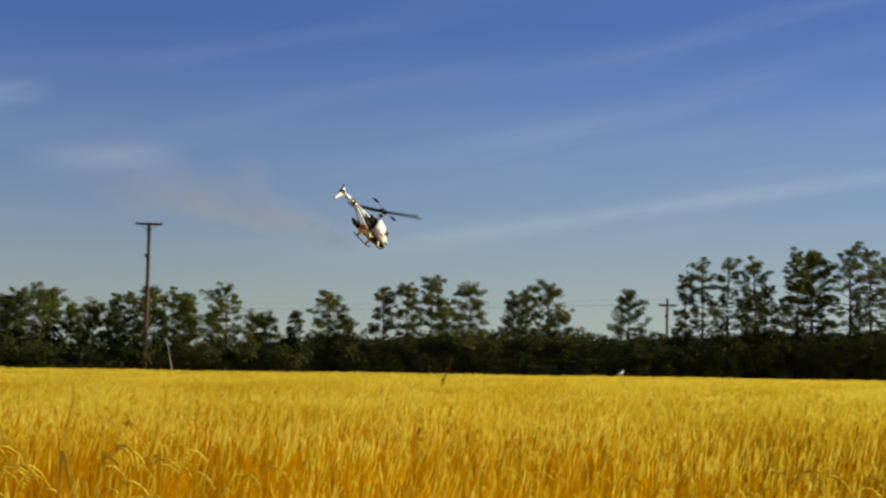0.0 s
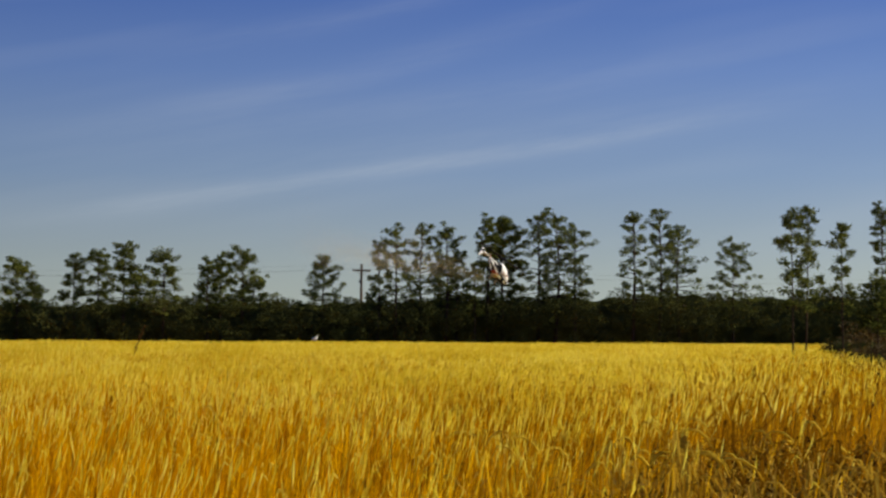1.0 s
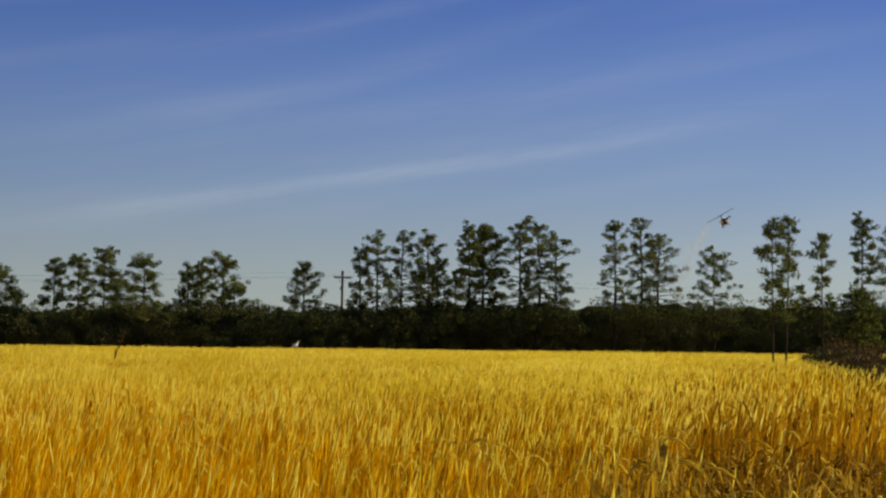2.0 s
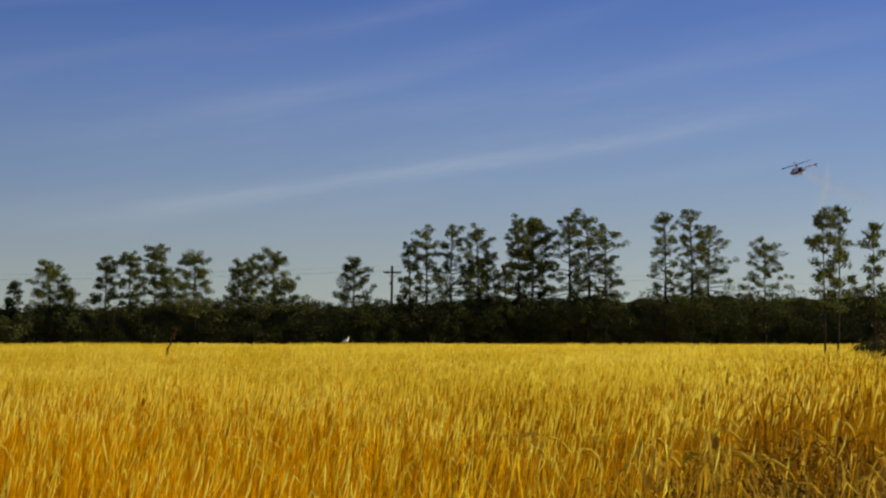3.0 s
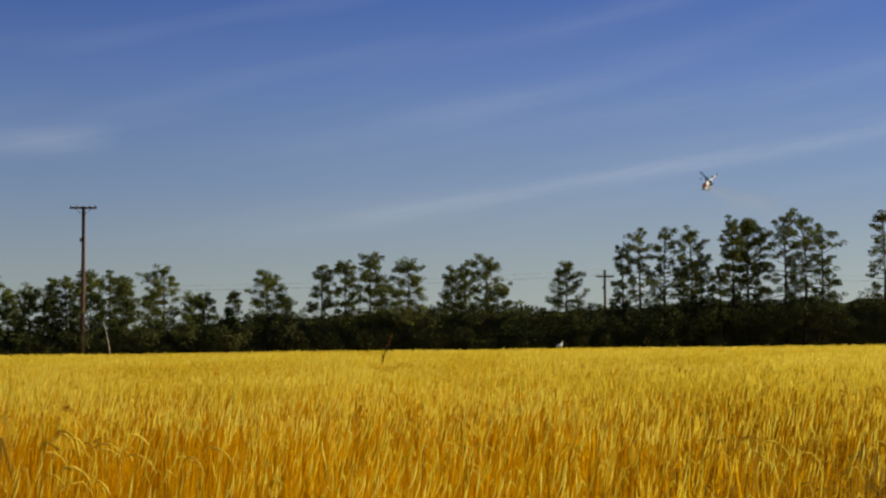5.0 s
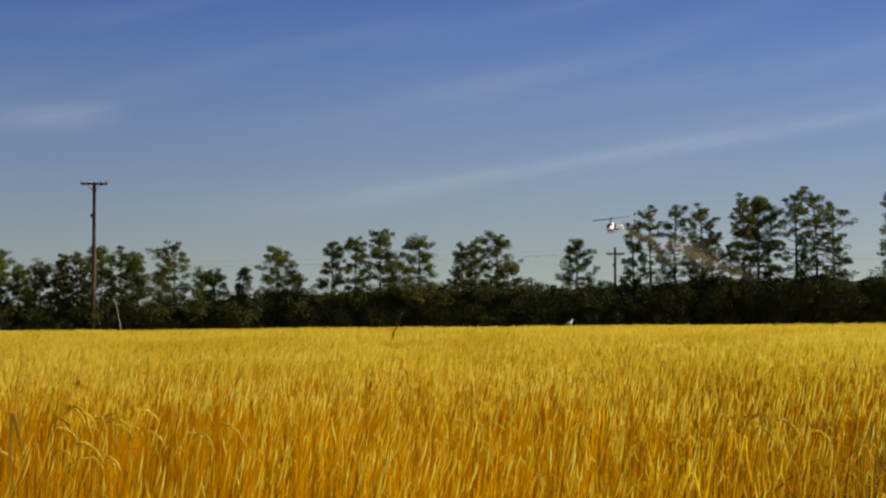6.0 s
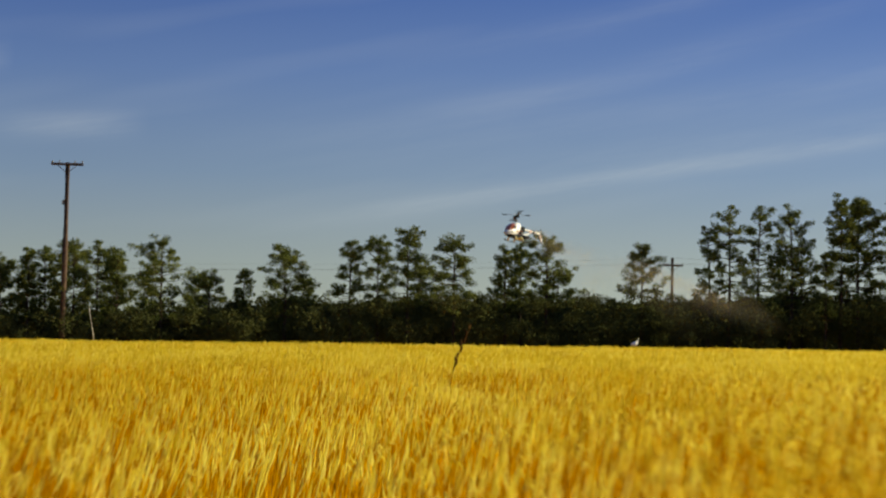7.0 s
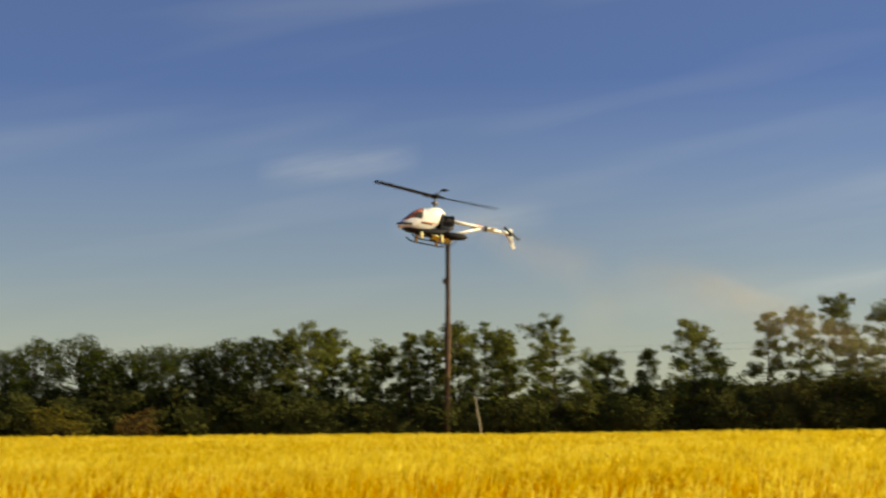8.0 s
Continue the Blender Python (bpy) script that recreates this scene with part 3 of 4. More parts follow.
# ---- poles and wires ----
def power_pole(x, y, h, arm_z, arm_len, radius, label):
    pole = tagged(new("utility_pole"), label, "utility pole")
    pole.matrix_basis = pose(x, y, 0, 0, 0.6, 0)
    part("pole_shaft", tube([(0, 0, 0), (0.02, 0, h * 0.5), (0, 0, h)], [radius, radius * 0.88, radius * 0.72], 14), M_POLE, pole)
    part("crossarm", block(arm_len, 0.13, 0.15, (0, -radius, arm_z), 0.015), M_POLE, pole)
    for k in (-0.46, -0.24, 0.24, 0.46):
        part("insulator", tube([(arm_len * k, -radius, arm_z + 0.07), (arm_len * k, -radius, arm_z + 0.12), (arm_len * k, -radius, arm_z + 0.15), (arm_len * k, -radius, arm_z + 0.22)], [0.03, 0.055, 0.04, 0.03], 8), M_INSUL, pole)
    for s in (-1, 1):
        part("brace", tube([(s * arm_len * 0.3, -radius * 1.1, arm_z - 0.06), (0, -radius * 1.05, arm_z - 0.55)], [0.02, 0.02], 5), M_POLE, pole)
    part("bracket", block(0.16, 0.18, 0.3, (-radius * 0.9, -0.05, h * 0.79), 0.03), M_INSUL, pole)
    return pole


def make_poles():
    power_pole(-14.87, 134.0, 11.62, 11.5, 1.95, 0.19, "tall dark wooden utility pole with a crossarm at its top")
    power_pole(30.8, 175.0, 8.2, 7.55, 1.75, 0.17, "dark wooden utility pole with a crossarm below its tip")
    for i, (dx, z) in enumerate(((-0.8, 7.75), (0.8, 7.75), (0, 8.2))):
        for s, far in ((-1, (-60.0, 182.0)), (1, (120.0, 168.0))):
            pts = []
            for k in range(13):
                f = k / 12
                pts.append((30.8 + dx + (far[0] - 30.8) * f, 175 + (far[1] - 175) * f, z - 4 * 1.1 * f * (1 - f)))
            wire_ob = part("power_line", tube(pts, [0.005] * 13, 4), M_WIRE, None)
            tagged(wire_ob, "thin sagging power line from the far pole", "power line", "power lines")


make_poles()


def make_edge_things():
    stick = part("leaning_stake", tube([(-12.35, 130, 0), (-12.55, 130, 1.4), (-12.8, 130, 2.78)], [0.03, 0.027, 0.018], 7), M_PALE, None)
    tagged(stick, "pale weathered stake leaning before dark trees", "stake")
    # white wading bird standing at the far edge of the crop
    bird = tagged(new("white_bird"), "small white bird standing at the edge of the ripe grass", "bird")
    bird.matrix_basis = pose(19.75, 131, 0.0)
    part("body", tube([(-0.26, 0, 1.0), (-0.14, 0, 1.04), (0, 0, 1.08), (0.10, 0, 1.16), (0.15, 0, 1.22)], [0.03, 0.10, 0.13, 0.09, 0.04], 10), M_FEATHER, bird)
    part("neck", tube([(0.13, 0, 1.2), (0.17, 0, 1.3), (0.15, 0, 1.38)], [0.04, 0.03, 0.035], 8), M_FEATHER, bird)
    part("beak", tube([(0.17, 0, 1.39), (0.29, 0, 1.37)], [0.02, 0.004], 6), M_CREAM, bird)
    for s in (-0.04, 0.04):
        part("leg", tube([(0, s, 0), (0.02, s, 0.5), (0, s, 1.0)], [0.012, 0.01, 0.015], 5), M_DARKWEED, bird)


make_edge_things()


# ---- weeds standing out of the crop ----
def seed_weed(x, y, h, seed, lean, label, scale=1.0):
    """A tall dead weed stalk with dark seed clusters up its length."""
    r = np.random.default_rng(seed)
    weed = tagged(new("dead_weed"), label, "weed")
    weed.matrix_basis = pose(x, y, 0)
    at = lambda f: Vector((lean * f ** 1.6 * h, 0.02 * math.sin(f * 5), f * h))
    part("stalk", tube([at(k / 8) for k in range(9)], [0.009 * scale * (1.1 - 0.8 * k / 8) for k in range(9)], 6), M_DARKWEED, weed)
    for i in range(9):
        f = 0.52 + 0.46 * i / 8
        p = at(f)
        d = Vector((r.uniform(-0.4, 0.6), r.uniform(-0.4, 0.4), 0.9)).normalized()
        s = scale * r.uniform(0.7, 1.2)
        part("seed_head", tube([p, p + d * 0.04 * s, p + d * 0.09 * s], [0.006 * s, 0.016 * s, 0.004 * s], 6), M_DARKWEED, weed)


def reed(bm, r, base, h, out, width, droop):
    """One arching blade as a folded ribbon with thickness."""
    n = 8
    side = Vector((-out.y, out.x, 0)).normalized()
    ring = []
    for i in range(n + 1):
        f = i / n
        rise = math.sin(min(f / 0.62, 1.0) * 1.57) - (0.3 + droop) * max(0, f - 0.52) ** 1.5 * 1.5
        p = Vector(base) + out * (f ** 2.6) * 1.25 + Vector((0, 0, h * rise))
        w = width * (0.7 + 0.9 * f) * (1.0 - 0.9 * max(0, f - 0.8) * 5)
        ring.append([bm.verts.new(p - side * w), bm.verts.new(p + Vector((0, 0, w * 0.7))), bm.verts.new(p + side * w)])
    for a, b in zip(ring, ring[1:]):
        bm.faces.new((a[0], a[1], b[1], b[0]))
        bm.faces.new((a[1], a[2], b[2], b[1]))


def reed_clump(x, y, h, count, seed, mat, label, spread=0.35, reach=0.55, width=0.011):
    r = np.random.default_rng(seed)
    clump = tagged(new("reed_clump"), label, "dry reeds", "dry reeds in the crop")
    clump.matrix_basis = pose(x, y, 0)
    for i in range(count):
        bm = bmesh.new()
        a = r.uniform(0, 6.28)
        out = Vector((math.cos(a), math.sin(a) * 0.6, 0)) * reach * r.uniform(0.4, 1.3)
        reed(bm, r, (r.normal(0, spread), r.normal(0, spread), 0), h * r.uniform(0.72, 1.08), out, width * r.uniform(0.6, 1.4), r.uniform(0.2, 1.0))
        part("blade", bm, mat, clump)


def nodding_stalks(x, y, h, count, seed, mat, label, spread=0.3, fat=0.0125):
    """A clump of stalks whose heavy heads hang over in an arc."""
    r = np.random.default_rng(seed)
    clump = tagged(new("nodding_grass"), label, "dry grass", "nodding grass in the crop")
    clump.matrix_basis = pose(x, y, 0)
    for i in range(count):
        bx, by = r.normal(0, spread), r.normal(0, spread)
        top, way = h * r.uniform(0.84, 1.08), (1 if r.uniform() < 0.75 else -1) * r.uniform(0.10, 0.20)
        side = r.normal(0, 0.05)
        at = lambda dx, dz: (bx + way * dx, by + side * dx, top + dz)
        pts = [(bx, by, 0), at(0.05, -0.30), at(0.2, -0.06), at(0.5, 0.01), at(0.95, 0.0), at(1.35, -0.05), at(1.62, -0.13)]
        part("stalk", tube(pts, [0.004, 0.004, 0.005, fat * 0.7, fat, fat * 0.85, 0.003], 6), mat, clump)


def make_weeds():
    seed_weed(3.05, 62.0, 1.72, 5, 0.28, "tall dark dead weed stalk with knotted seed heads above the crop", 2.1)
    seed_weed(6.55, 18.8, 1.02, 6, 0.22, "dark bent dead weed stalk in the crop", 0.6)
    seed_weed(5.95, 12.6, 1.36, 7, 0.16, "dark dead weed stalk at the field corner", 0.5)
    seed_weed(6.30, 12.9, 1.30, 8, 0.10, "dark dead weed stalk at the field corner", 0.5)
    seed_weed(6.35, 14.6, 1.22, 9, 0.25, "dark bent dead weed stalk at the field corner", 0.5)
    # a thicket of dead brown weeds at the near corner
    r = np.random.default_rng(23)
    cs = []
    while len(cs) < 190:
        d, az = r.uniform(8.6, 16.5), r.uniform(13.5, 30.0)
        if az > 13.5 + 1.1 * (d - 8.6):
            cs.append((d * math.sin(radians(az)), d * math.cos(radians(az)), r.uniform(0.08, 0.66) * r.uniform(0.75, 1.0)))
    v, t = leaf_cloud(r, np.array(cs), r.uniform(0.18, 0.34, len(cs)), 150, 0.13, 0.008, 0.8)
    thicket = new("weed_thicket", raw_mesh("weed_thicket", v, t, [M_THICKET]))
    tagged(thicket, "tangled dead brown weeds at the corner of the field", "weeds", kind="stuff")
    pale, dark = "pale dry reeds with arching bent blades", "dark brown dead reeds with arching bent blades"
    r = np.random.default_rng(17)
    for i in range(34):
        d, az = r.uniform(8.6, 16.5), r.uniform(14.5, 29.0)
        az = max(az, 21.5) if d > 12.5 else az
        x, y = d * math.sin(radians(az)), d * math.cos(radians(az))
        if i % 2:
            reed_clump(x, y, r.uniform(0.66, 0.98), 7, 40 + i, M_REED, pale, 0.35, 0.60, 0.0075)
        else:
            reed_clump(x, y, r.uniform(0.68, 1.04), 10, 40 + i, M_BROWNREED, dark, 0.4, 0.5, 0.007)
    for i in range(34):                                   # odd bent stalks through the crop
        d, az = r.uniform(10.5, 24.0), r.uniform(-9.0, 24.0)
        x, y = d * math.sin(radians(az)), d * math.cos(radians(az))
        if i % 2 or az < 2:
            reed_clump(x, y, r.uniform(0.92, 1.06), 2, 140 + i, M_REED, pale, 0.08, 0.32, 0.009)
        else:
            reed_clump(x, y, r.uniform(0.92, 1.06), 2, 140 + i, M_BROWNREED, dark, 0.08, 0.34, 0.005)
    for i in range(20):                                   # dead weeds where the crop thins out
        d, az = r.uniform(13.0, 34.0), r.uniform(20.0, 28.0)
        reed_clump(d * math.sin(radians(az)), d * math.cos(radians(az)), r.uniform(0.8, 1.1), 8, 240 + i, M_BROWNREED, dark, 0.35, 0.45, 0.007)
    for i in range(14):                                   # thin bright blades standing in the weedy corner
        d, az = r.uniform(9.0, 12.5), r.uniform(16.0, 28.0)
        reed_clump(d * math.sin(radians(az)), d * math.cos(radians(az)), r.uniform(0.75, 1.05), 6, 280 + i, M_REED, pale, 0.16, 0.30, 0.0048)
    nod = "pale yellow dry grass with heavy nodding heads"
    for i, (x, y, h, k) in enumerate([(-2.0, 14.4, 0.90, 6), (-1.45, 14.6, 0.86, 6), (-2.3, 13.2, 0.82, 6), (-0.95, 14.2, 0.82, 4), (-2.7, 14.0, 0.90, 5), (-1.7, 12.6, 0.76, 5), (-2.7, 12.6, 0.78, 5), (1.1, 14.0, 0.86, 3)]):
        nodding_stalks(x, y, h, k, 180 + i, M_NOD, nod, 0.2)
    for i in range(9):
        d, az = r.uniform(9.4, 14.5), r.uniform(14.0, 27.0)
        nodding_stalks(d * math.sin(radians(az)), d * math.cos(radians(az)), r.uniform(0.8, 1.0), 4, 210 + i, M_NOD, nod, 0.25, 0.011)


make_weeds()


# ---- the model helicopter; nose along +y ----
def make_helicopter():
    heli = tagged(new("model_helicopter"), "white radio-controlled model helicopter with orange and black trim, flying", "helicopter")
    body = part("body", loft([(0.44, -0.10, 0.02, 0.02), (0.41, -0.095, 0.06, 0.045), (0.33, -0.07, 0.10, 0.085), (0.22, -0.03, 0.125, 0.125), (0.10, 0.015, 0.13, 0.155), (0.02, 0.05, 0.12, 0.155), (-0.06, 0.085, 0.10, 0.125), (-0.10, 0.11, 0.08, 0.09), (-0.12, 0.12, 0.05, 0.05)], 24, 2.6), M_WHITE, heli, "glossy white pod body, open behind")
    part("canopy", loft([(0.39, -0.048, 0.045, 0.025), (0.34, -0.018, 0.086, 0.05), (0.27, 0.028, 0.108, 0.078), (0.20, 0.065, 0.114, 0.088), (0.165, 0.088, 0.09, 0.072)], 20), M_CANOPY, body, "brownish orange tinted canopy")
    arch = [(math.cos(math.pi * k / 10) * 0.126, 0.165 - 0.03 * math.sin(math.pi * k / 10), 0.02 + math.sin(math.pi * k / 10) * 0.155) for k in range(11)]
    part("canopy_frame", tube(arch, [0.010] * 11, 8), M_WHITE, body)
    part("nose_stripe", tube([(-0.118, 0.28, -0.075), (-0.07, 0.395, -0.085), (0, 0.447, -0.09), (0.07, 0.395, -0.085), (0.118, 0.28, -0.075)], [0.012] * 5, 8), M_BLACK, body, "black stripe round the nose")
    for s in (-1, 1):
        part("side_window", block(0.010, 0.085, 0.085, (s * 0.124, 0.205, 0.045), 0.004, (0, s * 8, s * 8)), M_GLASS, body, "dark side window")
        part("pod_stripe", tube([(s * 0.131, 0.16, -0.035), (s * 0.134, 0.08, -0.03), (s * 0.124, -0.02, -0.015)], [0.008] * 3, 6), M_ORANGE, body, "orange stripe")
        part("side_frame", block(0.007, 0.20, 0.12, (s * 0.060, -0.17, 0.055), 0.003, (-14, 0, 0)), M_BLACK, heli, "black frame plate beside the engine")
    part("belly", loft([(0.42, -0.115, 0.035, 0.02), (0.30, -0.135, 0.10, 0.035), (0.10, -0.14, 0.12, 0.045), (-0.06, -0.125, 0.12, 0.06), (-0.20, -0.10, 0.10, 0.05), (-0.24, -0.10, 0.06, 0.03)], 16), M_BLACK, heli, "black belly pan")
    part("bulkhead", loft([(-0.085, 0.02, 0.100, 0.14), (-0.118, 0.02, 0.100, 0.14), (-0.124, 0.02, 0.085, 0.12)], 16, 3.0), M_BLACK, heli, "black bulkhead behind the pod")
    # yellow bounce from the field is put into this trim's colour
    part("belly_trim", loft([(0.06, -0.15, 0.10, 0.015), (-0.06, -0.17, 0.11, 0.02), (-0.24, -0.19, 0.08, 0.02), (-0.28, -0.19, 0.04, 0.01)], 14), M_CREAM, heli, "lower trim, cream-yellow from painted field bounce")
    part("mast_fairing", loft([(0.09, 0.13, 0.045, 0.03), (0.02, 0.16, 0.055, 0.04), (-0.08, 0.165, 0.045, 0.035), (-0.15, 0.15, 0.02, 0.02)], 14), M_WHITE, heli)
    eng = part("engine", block(0.11, 0.17, 0.17, (0, -0.20, 0.03), 0.02), M_METAL, heli, "dark oily engine block")
    for k in range(6):
        part("cooling_fin", block(0.17, 0.012, 0.12, (0, -0.14 - 0.024 * k, 0.06), 0.003), M_BLACK, eng)
    part("muffler", tube([(-0.09, -0.16, -0.12), (-0.10, -0.24, -0.13), (-0.10, -0.38, -0.12), (-0.10, -0.46, -0.11)], [0.03, 0.045, 0.045, 0.016], 12), M_BLACK, eng, "black exhaust muffler")
    part("fuel_tank", loft([(-0.02, -0.09, 0.04, 0.02), (-0.06, -0.10, 0.09, 0.045), (-0.18, -0.12, 0.095, 0.05), (-0.27, -0.12, 0.07, 0.035), (-0.30, -0.12, 0.03, 0.015)], 16), M_ORANGE, heli, "orange-red fuel tank behind the pod")
    part("mast", tube([(0, 0, 0.17), (0, 0, 0.36)], [0.014, 0.012], 10), M_METAL, heli)
    for s in (-1, 1):
        part("upper_strut", tube([(s * 0.06, -0.17, 0.07), (s * 0.02, -0.62, 0.075)], [0.018, 0.015], 8), M_WHITE, heli)
        part("lower_strut", tube([(s * 0.08, -0.20, -0.13), (s * 0.02, -0.64, 0.05)], [0.017, 0.014], 8), M_WHITE, heli)
    boom = part("tail_boom", tube([(0, -0.52, 0.07), (0, -0.8, 0.065), (0, -1.06, 0.06)], [0.03, 0.027, 0.022], 12), M_WHITE, heli)
    part("boom_band", tube([(0, -0.565, 0.069), (0, -0.64, 0.068)], [0.034, 0.034], 12), M_ORANGE, boom, "orange band")
    part("boom_clamp", tube([(0, -0.69, 0.067), (0, -0.735, 0.066)], [0.036, 0.036], 12), M_BLACK, boom, "black clamp")

    def fin(points, thick):
        bm = bmesh.new()
        ring = [[bm.verts.new((s * thick, y, z)) for y, z in points] for s in (-1, 1)]
        bm.faces.new(ring[0][::-1])
        bm.faces.new(ring[1])
        n = len(points)
        for k in range(n):
            bm.faces.new((ring[0][k], ring[0][(k + 1) % n], ring[1][(k + 1) % n], ring[1][k]))
        bmesh.ops.bevel(bm, geom=bm.edges[:], offset=thick * 0.6, segments=2, affect="EDGES")
        return bm
    part("tail_gearbox", block(0.05, 0.07, 0.06, (0.0, -1.045, 0.06), 0.012), M_BLACK, boom, "black tail gearbox")
    part("upper_fin", fin([(-0.97, 0.06), (-1.03, 0.13), (-1.08, 0.13), (-1.09, 0.05)], 0.010), M_WHITE, heli)
    part("lower_fin", fin([(-0.97, 0.07), (-1.07, 0.07), (-1.15, -0.12), (-1.11, -0.13)], 0.010), M_WHITE, heli)
    for s in (-1, 1):
        part("tail_plane", block(0.11, 0.055, 0.010, (s * 0.07, -0.80, 0.075), 0.003), M_WHITE, heli)
        # skids
        skid = part("skid", tube([(s * 0.14, 0.27, -0.21), (s * 0.145, 0.23, -0.245), (s * 0.145, 0.16, -0.255), (s * 0.145, -0.18, -0.255), (s * 0.145, -0.23, -0.245)], [0.009] * 5, 8), M_BLACK, heli)
        for y in (0.14, -0.13):
            part("skid_leg", tube([(s * 0.06, y, -0.12), (s * 0.11, y, -0.18), (s * 0.145, y, -0.25)], [0.018, 0.024, 0.022], 8), M_CREAM, skid, "cream-yellow skid leg")
    # main rotor: two blades, hub and a stabiliser bar with paddles
    rotor = new("main_rotor")
    rotor.parent = heli
    rotor.matrix_basis = pose(0, 0, 0.35)
    part("hub", block(0.07, 0.16, 0.045, (0, 0, 0), 0.012), M_BLACK, rotor)
    part("swashplate", tube([(0, 0, -0.11), (0, 0, -0.085), (0, 0, -0.07)], [0.03, 0.05, 0.03], 12), M_METAL, rotor)
    for s in (-1, 1):
        blade = block(0.85 - 0.09, 0.085, 0.014, (s * (0.09 + 0.38), 0, 0.01), 0.004, (s * 9, -s * 1.5, 0))
        part("rotor_blade", blade, M_BLACK, rotor, "matt black rotor blade")
        part("blade_grip", block(0.10, 0.04, 0.03, (s * 0.07, 0, 0.005), 0.008), M_BLACK, rotor)
        part("flybar", tube([(0, 0, 0.045), (0, s * 0.24, 0.045)], [0.005, 0.005], 6), M_METAL, rotor)
        part("paddle", block(0.07, 0.12, 0.014, (0, s * 0.29, 0.045), 0.004), M_BLACK, rotor)
    tail = new("tail_rotor")
    tail.parent = heli
    tail.matrix_basis = pose(-0.045, -1.06, 0.06)
    part("tail_hub", tube([(0.03, 0, 0), (-0.015, 0, 0)], [0.014, 0.014], 8), M_BLACK, tail)
    for s in (-1, 1):
        part("tail_blade", block(0.006, 0.030, 0.12, (0, 0, s * 0.072), 0.002), M_BLACK, tail)
    return heli, rotor, tail


helicopter, main_rotor, tail_rotor = make_helicopter()


def make_smoke(name, length, r0, r1, count, seed, fade_by=0.8, tilt=(0, 42)):
    """A faint exhaust trail along -x from the origin: shallow lens-shaped puffs that widen with age."""
    r = np.random.default_rng(seed)
    trail = tagged(new(name), "faint brownish exhaust smoke trailing behind the helicopter", "smoke")
    for i in range(count):
        f = (i + 0.5) / count
        rad = r0 + (r1 - r0) * f
        bm = bmesh.new()
        lay = bm.verts.layers.float.new("thick")
        rings, sides = 6, 20
        stretch = 1.75 * length / count / max(rad, 0.05)
        mid = bm.verts.new((0, 0, 0))
        fade = (1 - f) ** fade_by
        mid[lay] = fade
        prev = None
        for j in range(1, rings + 1):
            q = j / rings
            row = []
            for k in range(sides):
                a = 2 * math.pi * k / sides
                v = bm.verts.new((math.cos(a) * q * rad * max(1.4, stretch), rad * 0.25 * q * q, math.sin(a) * q * rad))
                v[lay] = fade * max(0.0, 1 - q) ** 1.3
                row.append(v)
            for k in range(sides):
                if prev is None:
                    bm.faces.new((mid, row[k], row[(k + 1) % sides]))
                else:
                    bm.faces.new((prev[k], row[k], row[(k + 1) % sides], prev[(k + 1) % sides]))
            prev = row
        puff = part("puff", shade_smooth(bm), M_SMOKE, trail)
        puff.matrix_basis = pose(-length * f, 0.02 * i + float(r.normal(0, 0.02)), float(r.normal(0, rad * 0.25)), tilt[0], 0, tilt[1])
        puff.visible_shadow = False
    return trail


smoke_trail = make_smoke("smoke_trail", 4.6, 0.24, 0.9, 11, 3)
older_smoke = make_smoke("smoke_trail", 3.2, 0.42, 0.62, 7, 8, 0.45, (42, 0))


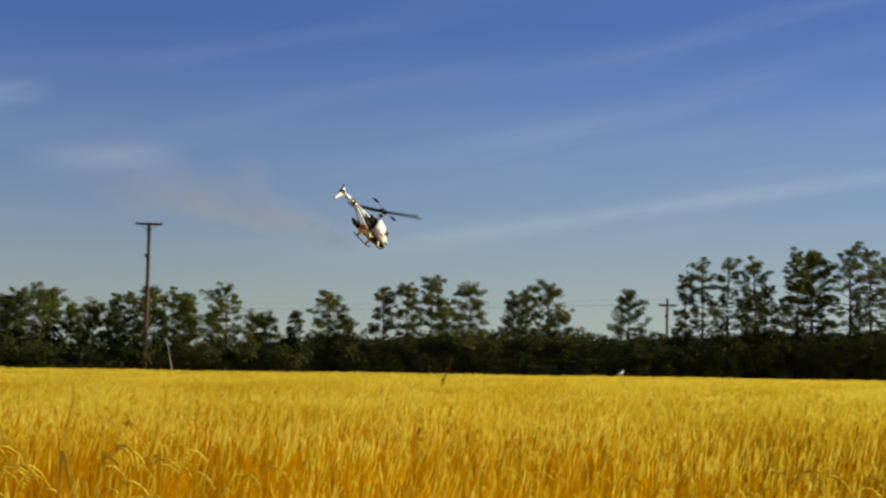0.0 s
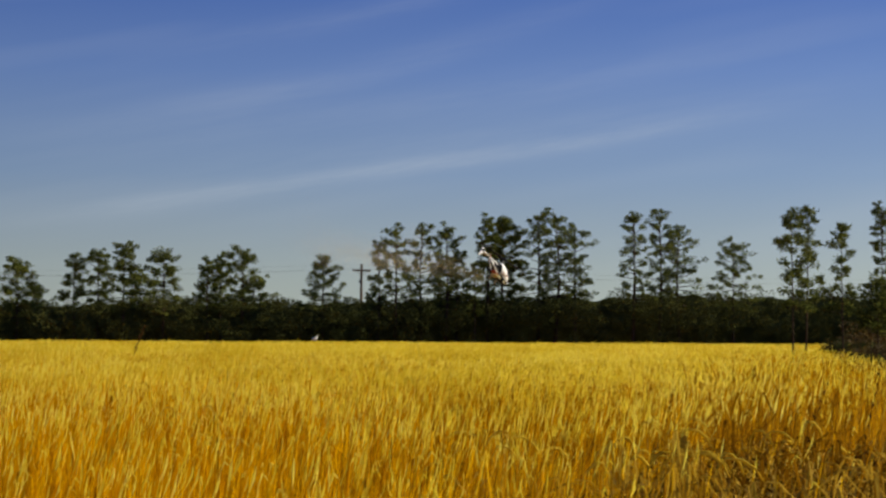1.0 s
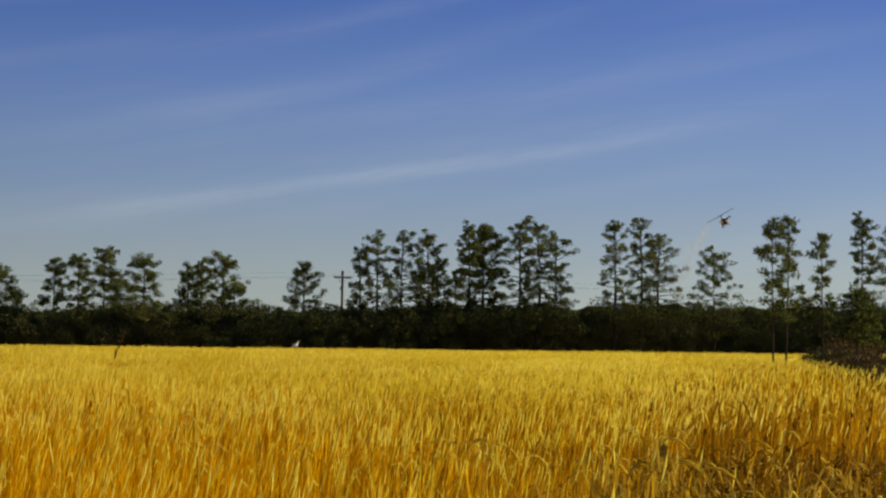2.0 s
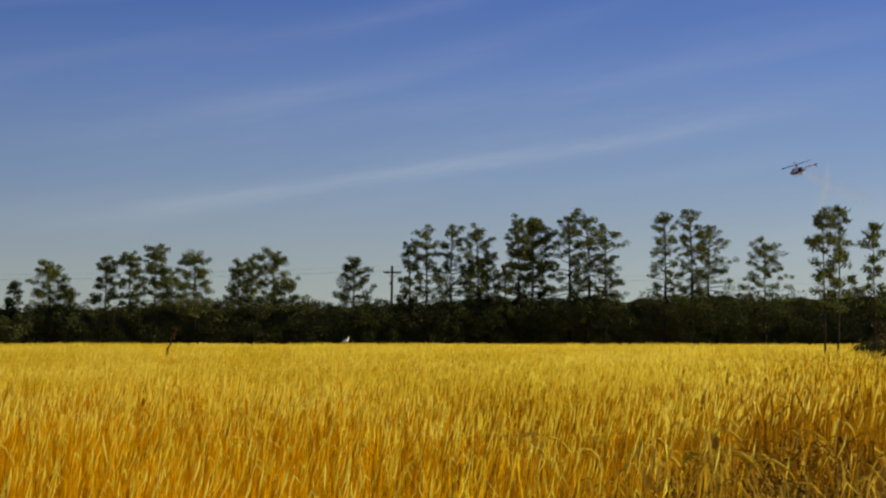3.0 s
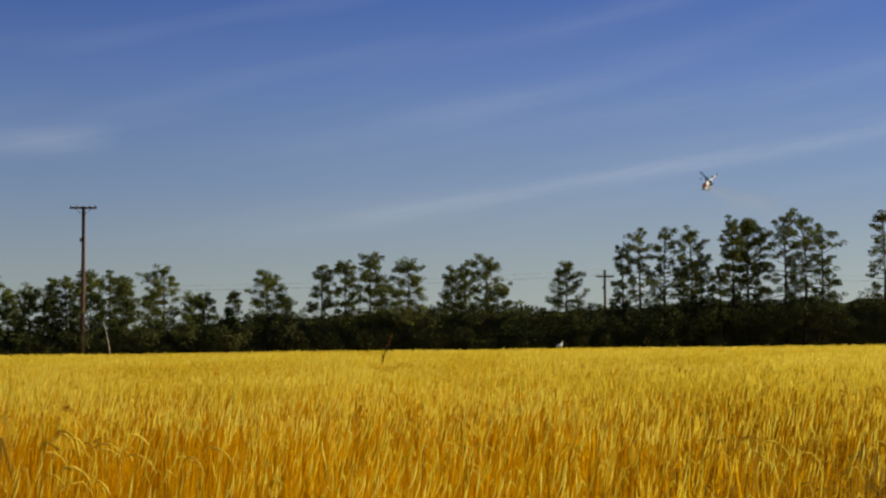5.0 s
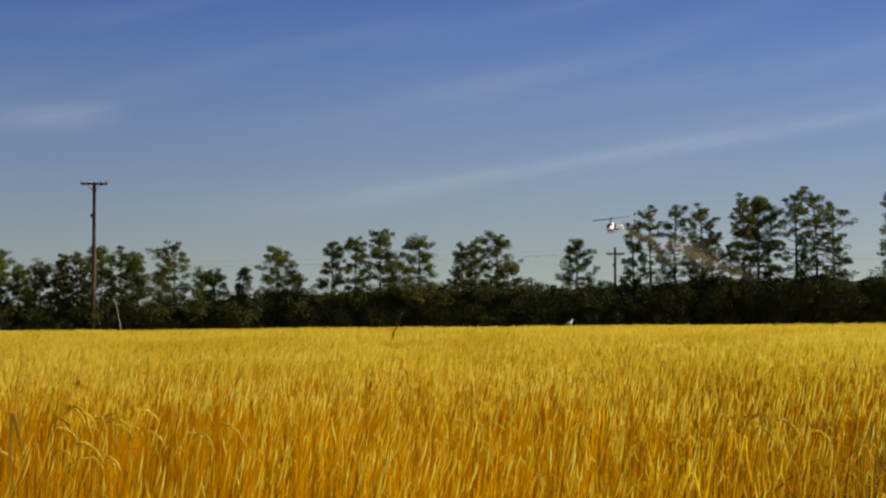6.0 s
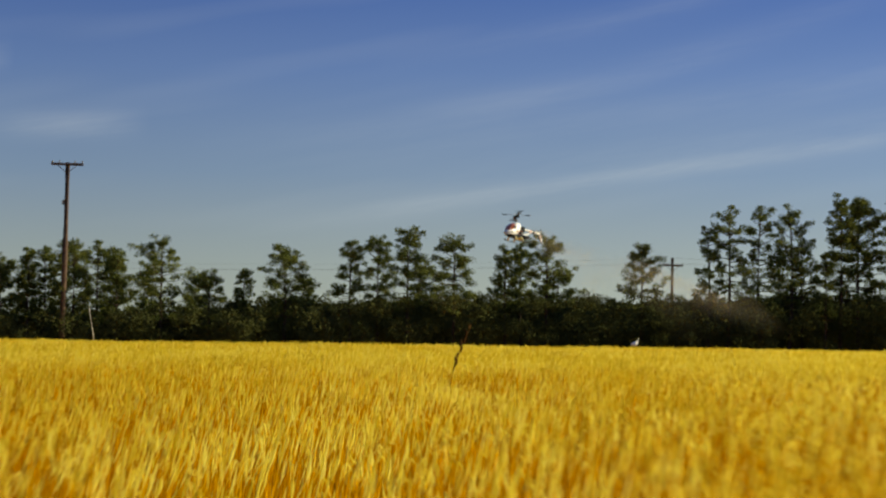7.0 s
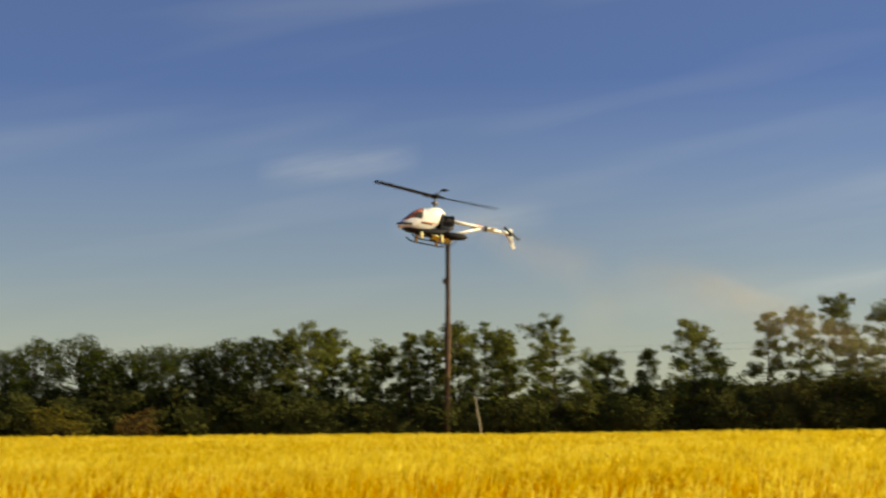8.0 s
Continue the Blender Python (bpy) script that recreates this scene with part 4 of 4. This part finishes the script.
def motions():
    # seconds, place, pitch, bank, heading (0 is away from the field's near edge, 90 to the left)
    flight = [
        (0.0, 0.40, 30.91, 3.92, -29, 12, -38), (0.5, 4.41, 35.68, 3.49, -26, 8, -42), (1.0, 11.16, 43.57, 3.13, -26, 6, -42), (1.2, 14.93, 49.77, 3.62, -24, -4, -44),
        (1.6, 24.5, 68.0, 5.4, -14, -25, -24), (2.0, 35.5, 88.0, 7.9, -8, -28, -4), (2.3, 40.8, 96.5, 9.5, -8, -14, 4), (2.5, 42.64, 98.86, 10.20, -10, -4, 36),
        (3.0, 39.95, 95.58, 10.80, -14, 16, 60), (3.5, 31.88, 85.83, 10.60, -22, 12, 70), (4.0, 30.07, 94.83, 11.76, -32, -22, 98), (4.25, 27.6, 93.6, 11.4, -36, -26, 118), (4.5, 25.13, 92.19, 10.92, -38, -24, 130),
        (5.2, 20.0, 90.0, 8.6, -20, -8, 138), (5.8, 14.9, 81.5, 6.1, -4, 5, 142), (6.0, 13.76, 78.71, 5.50, -2, 8, 142), (6.5, 8.92, 66.48, 4.33, 4, 4, 140),
        (7.0, 5.04, 66.44, 4.14, 5, 2, 138), (7.5, 0.77, 67.9, 4.44, 4, 2, 134), (8.0, -3.61, 58.0, 4.14, 10, 2, 114),
    ]
    walk(helicopter, [(t, pose(x, y, z, 0, 0, h) @ pose(0, 0, 0, p, 0, 0) @ pose(0, 0, 0, 0, b, 0)) for t, x, y, z, p, b, h in flight])
    slip = lambda k: float(np.interp(k, (0, 15, 75, 105, 180, 195, 210, 225, 240), (-16, -26, -102, 0, -28, -86, -44, 0, 0)))
    walk(main_rotor, [(k / 30, pose(0, 0, 0.35, 0, 0, 96 + 244 / 3 * (k - 240) + slip(k))) for k in range(241)])
    walk(tail_rotor, [(k / 30, pose(-0.045, -1.06, 0.06, 83 * k, 0, 0)) for k in range(241)])
    # exhaust behind the tail: place of its head and slope of the trail
    trail = [(0.0, 0.0, 30.8, 3.85, 14), (1.0, 10.7, 43.0, 3.15, 8), (1.2, 14.3, 49.0, 3.6, 4), (1.8, 29.0, 78.0, 6.8, -40), (2.3, 40.8, 96.6, 9.2, -84), (2.5, 42.60, 98.9, 9.95, -90), (3.0, 40.4, 95.7, 10.65, -158),
             (3.5, 32.3, 85.95, 10.5, -163), (4.0, 30.5, 94.9, 11.6, -165), (4.5, 25.5, 92.2, 10.8, -166), (6.0, 14.1, 78.8, 5.3, -165), (6.5, 9.3, 66.6, 4.1, -162), (7.0, 5.4, 66.6, 3.95, -161), (7.5, 1.2, 68.0, 4.25, -160), (8.0, -3.2, 58.2, 3.95, -165)]
    # the older smoke drifts further back; at the turn it hangs upright in the air
    older = [(0.0, -1.0, 30.9, 4.1, 4), (1.0, 9.4, 43.1, 3.3, 4), (1.2, 13.0, 49.1, 3.7, 0), (1.8, 30.0, 80.0, 6.8, -50), (2.3, 40.7, 97.0, 9.3, -86), (2.5, 42.2, 97.3, 10.0, -87), (3.0, 42.2, 96.8, 11.1, -88), (3.5, 41.33, 97.1, 11.6, -92),
             (4.0, 41.0, 97.2, 11.6, -94), (4.7, 40.4, 97.2, 11.2, -110), (5.8, 18.5, 80.0, 5.2, -160), (6.5, 12.6, 67.0, 3.2, -165), (7.0, 8.4, 66.9, 3.1, -165), (7.5, 4.5, 68.3, 3.3, -165), (8.0, -0.4, 58.5, 3.25, -166)]
    walk(smoke_trail, [(t, pose(x, y, z, 0, s, 0)) for t, x, y, z, s in trail])
    walk(older_smoke, [(t, pose(x, y, z, 0, s, 0)) for t, x, y, z, s in older])


motions()
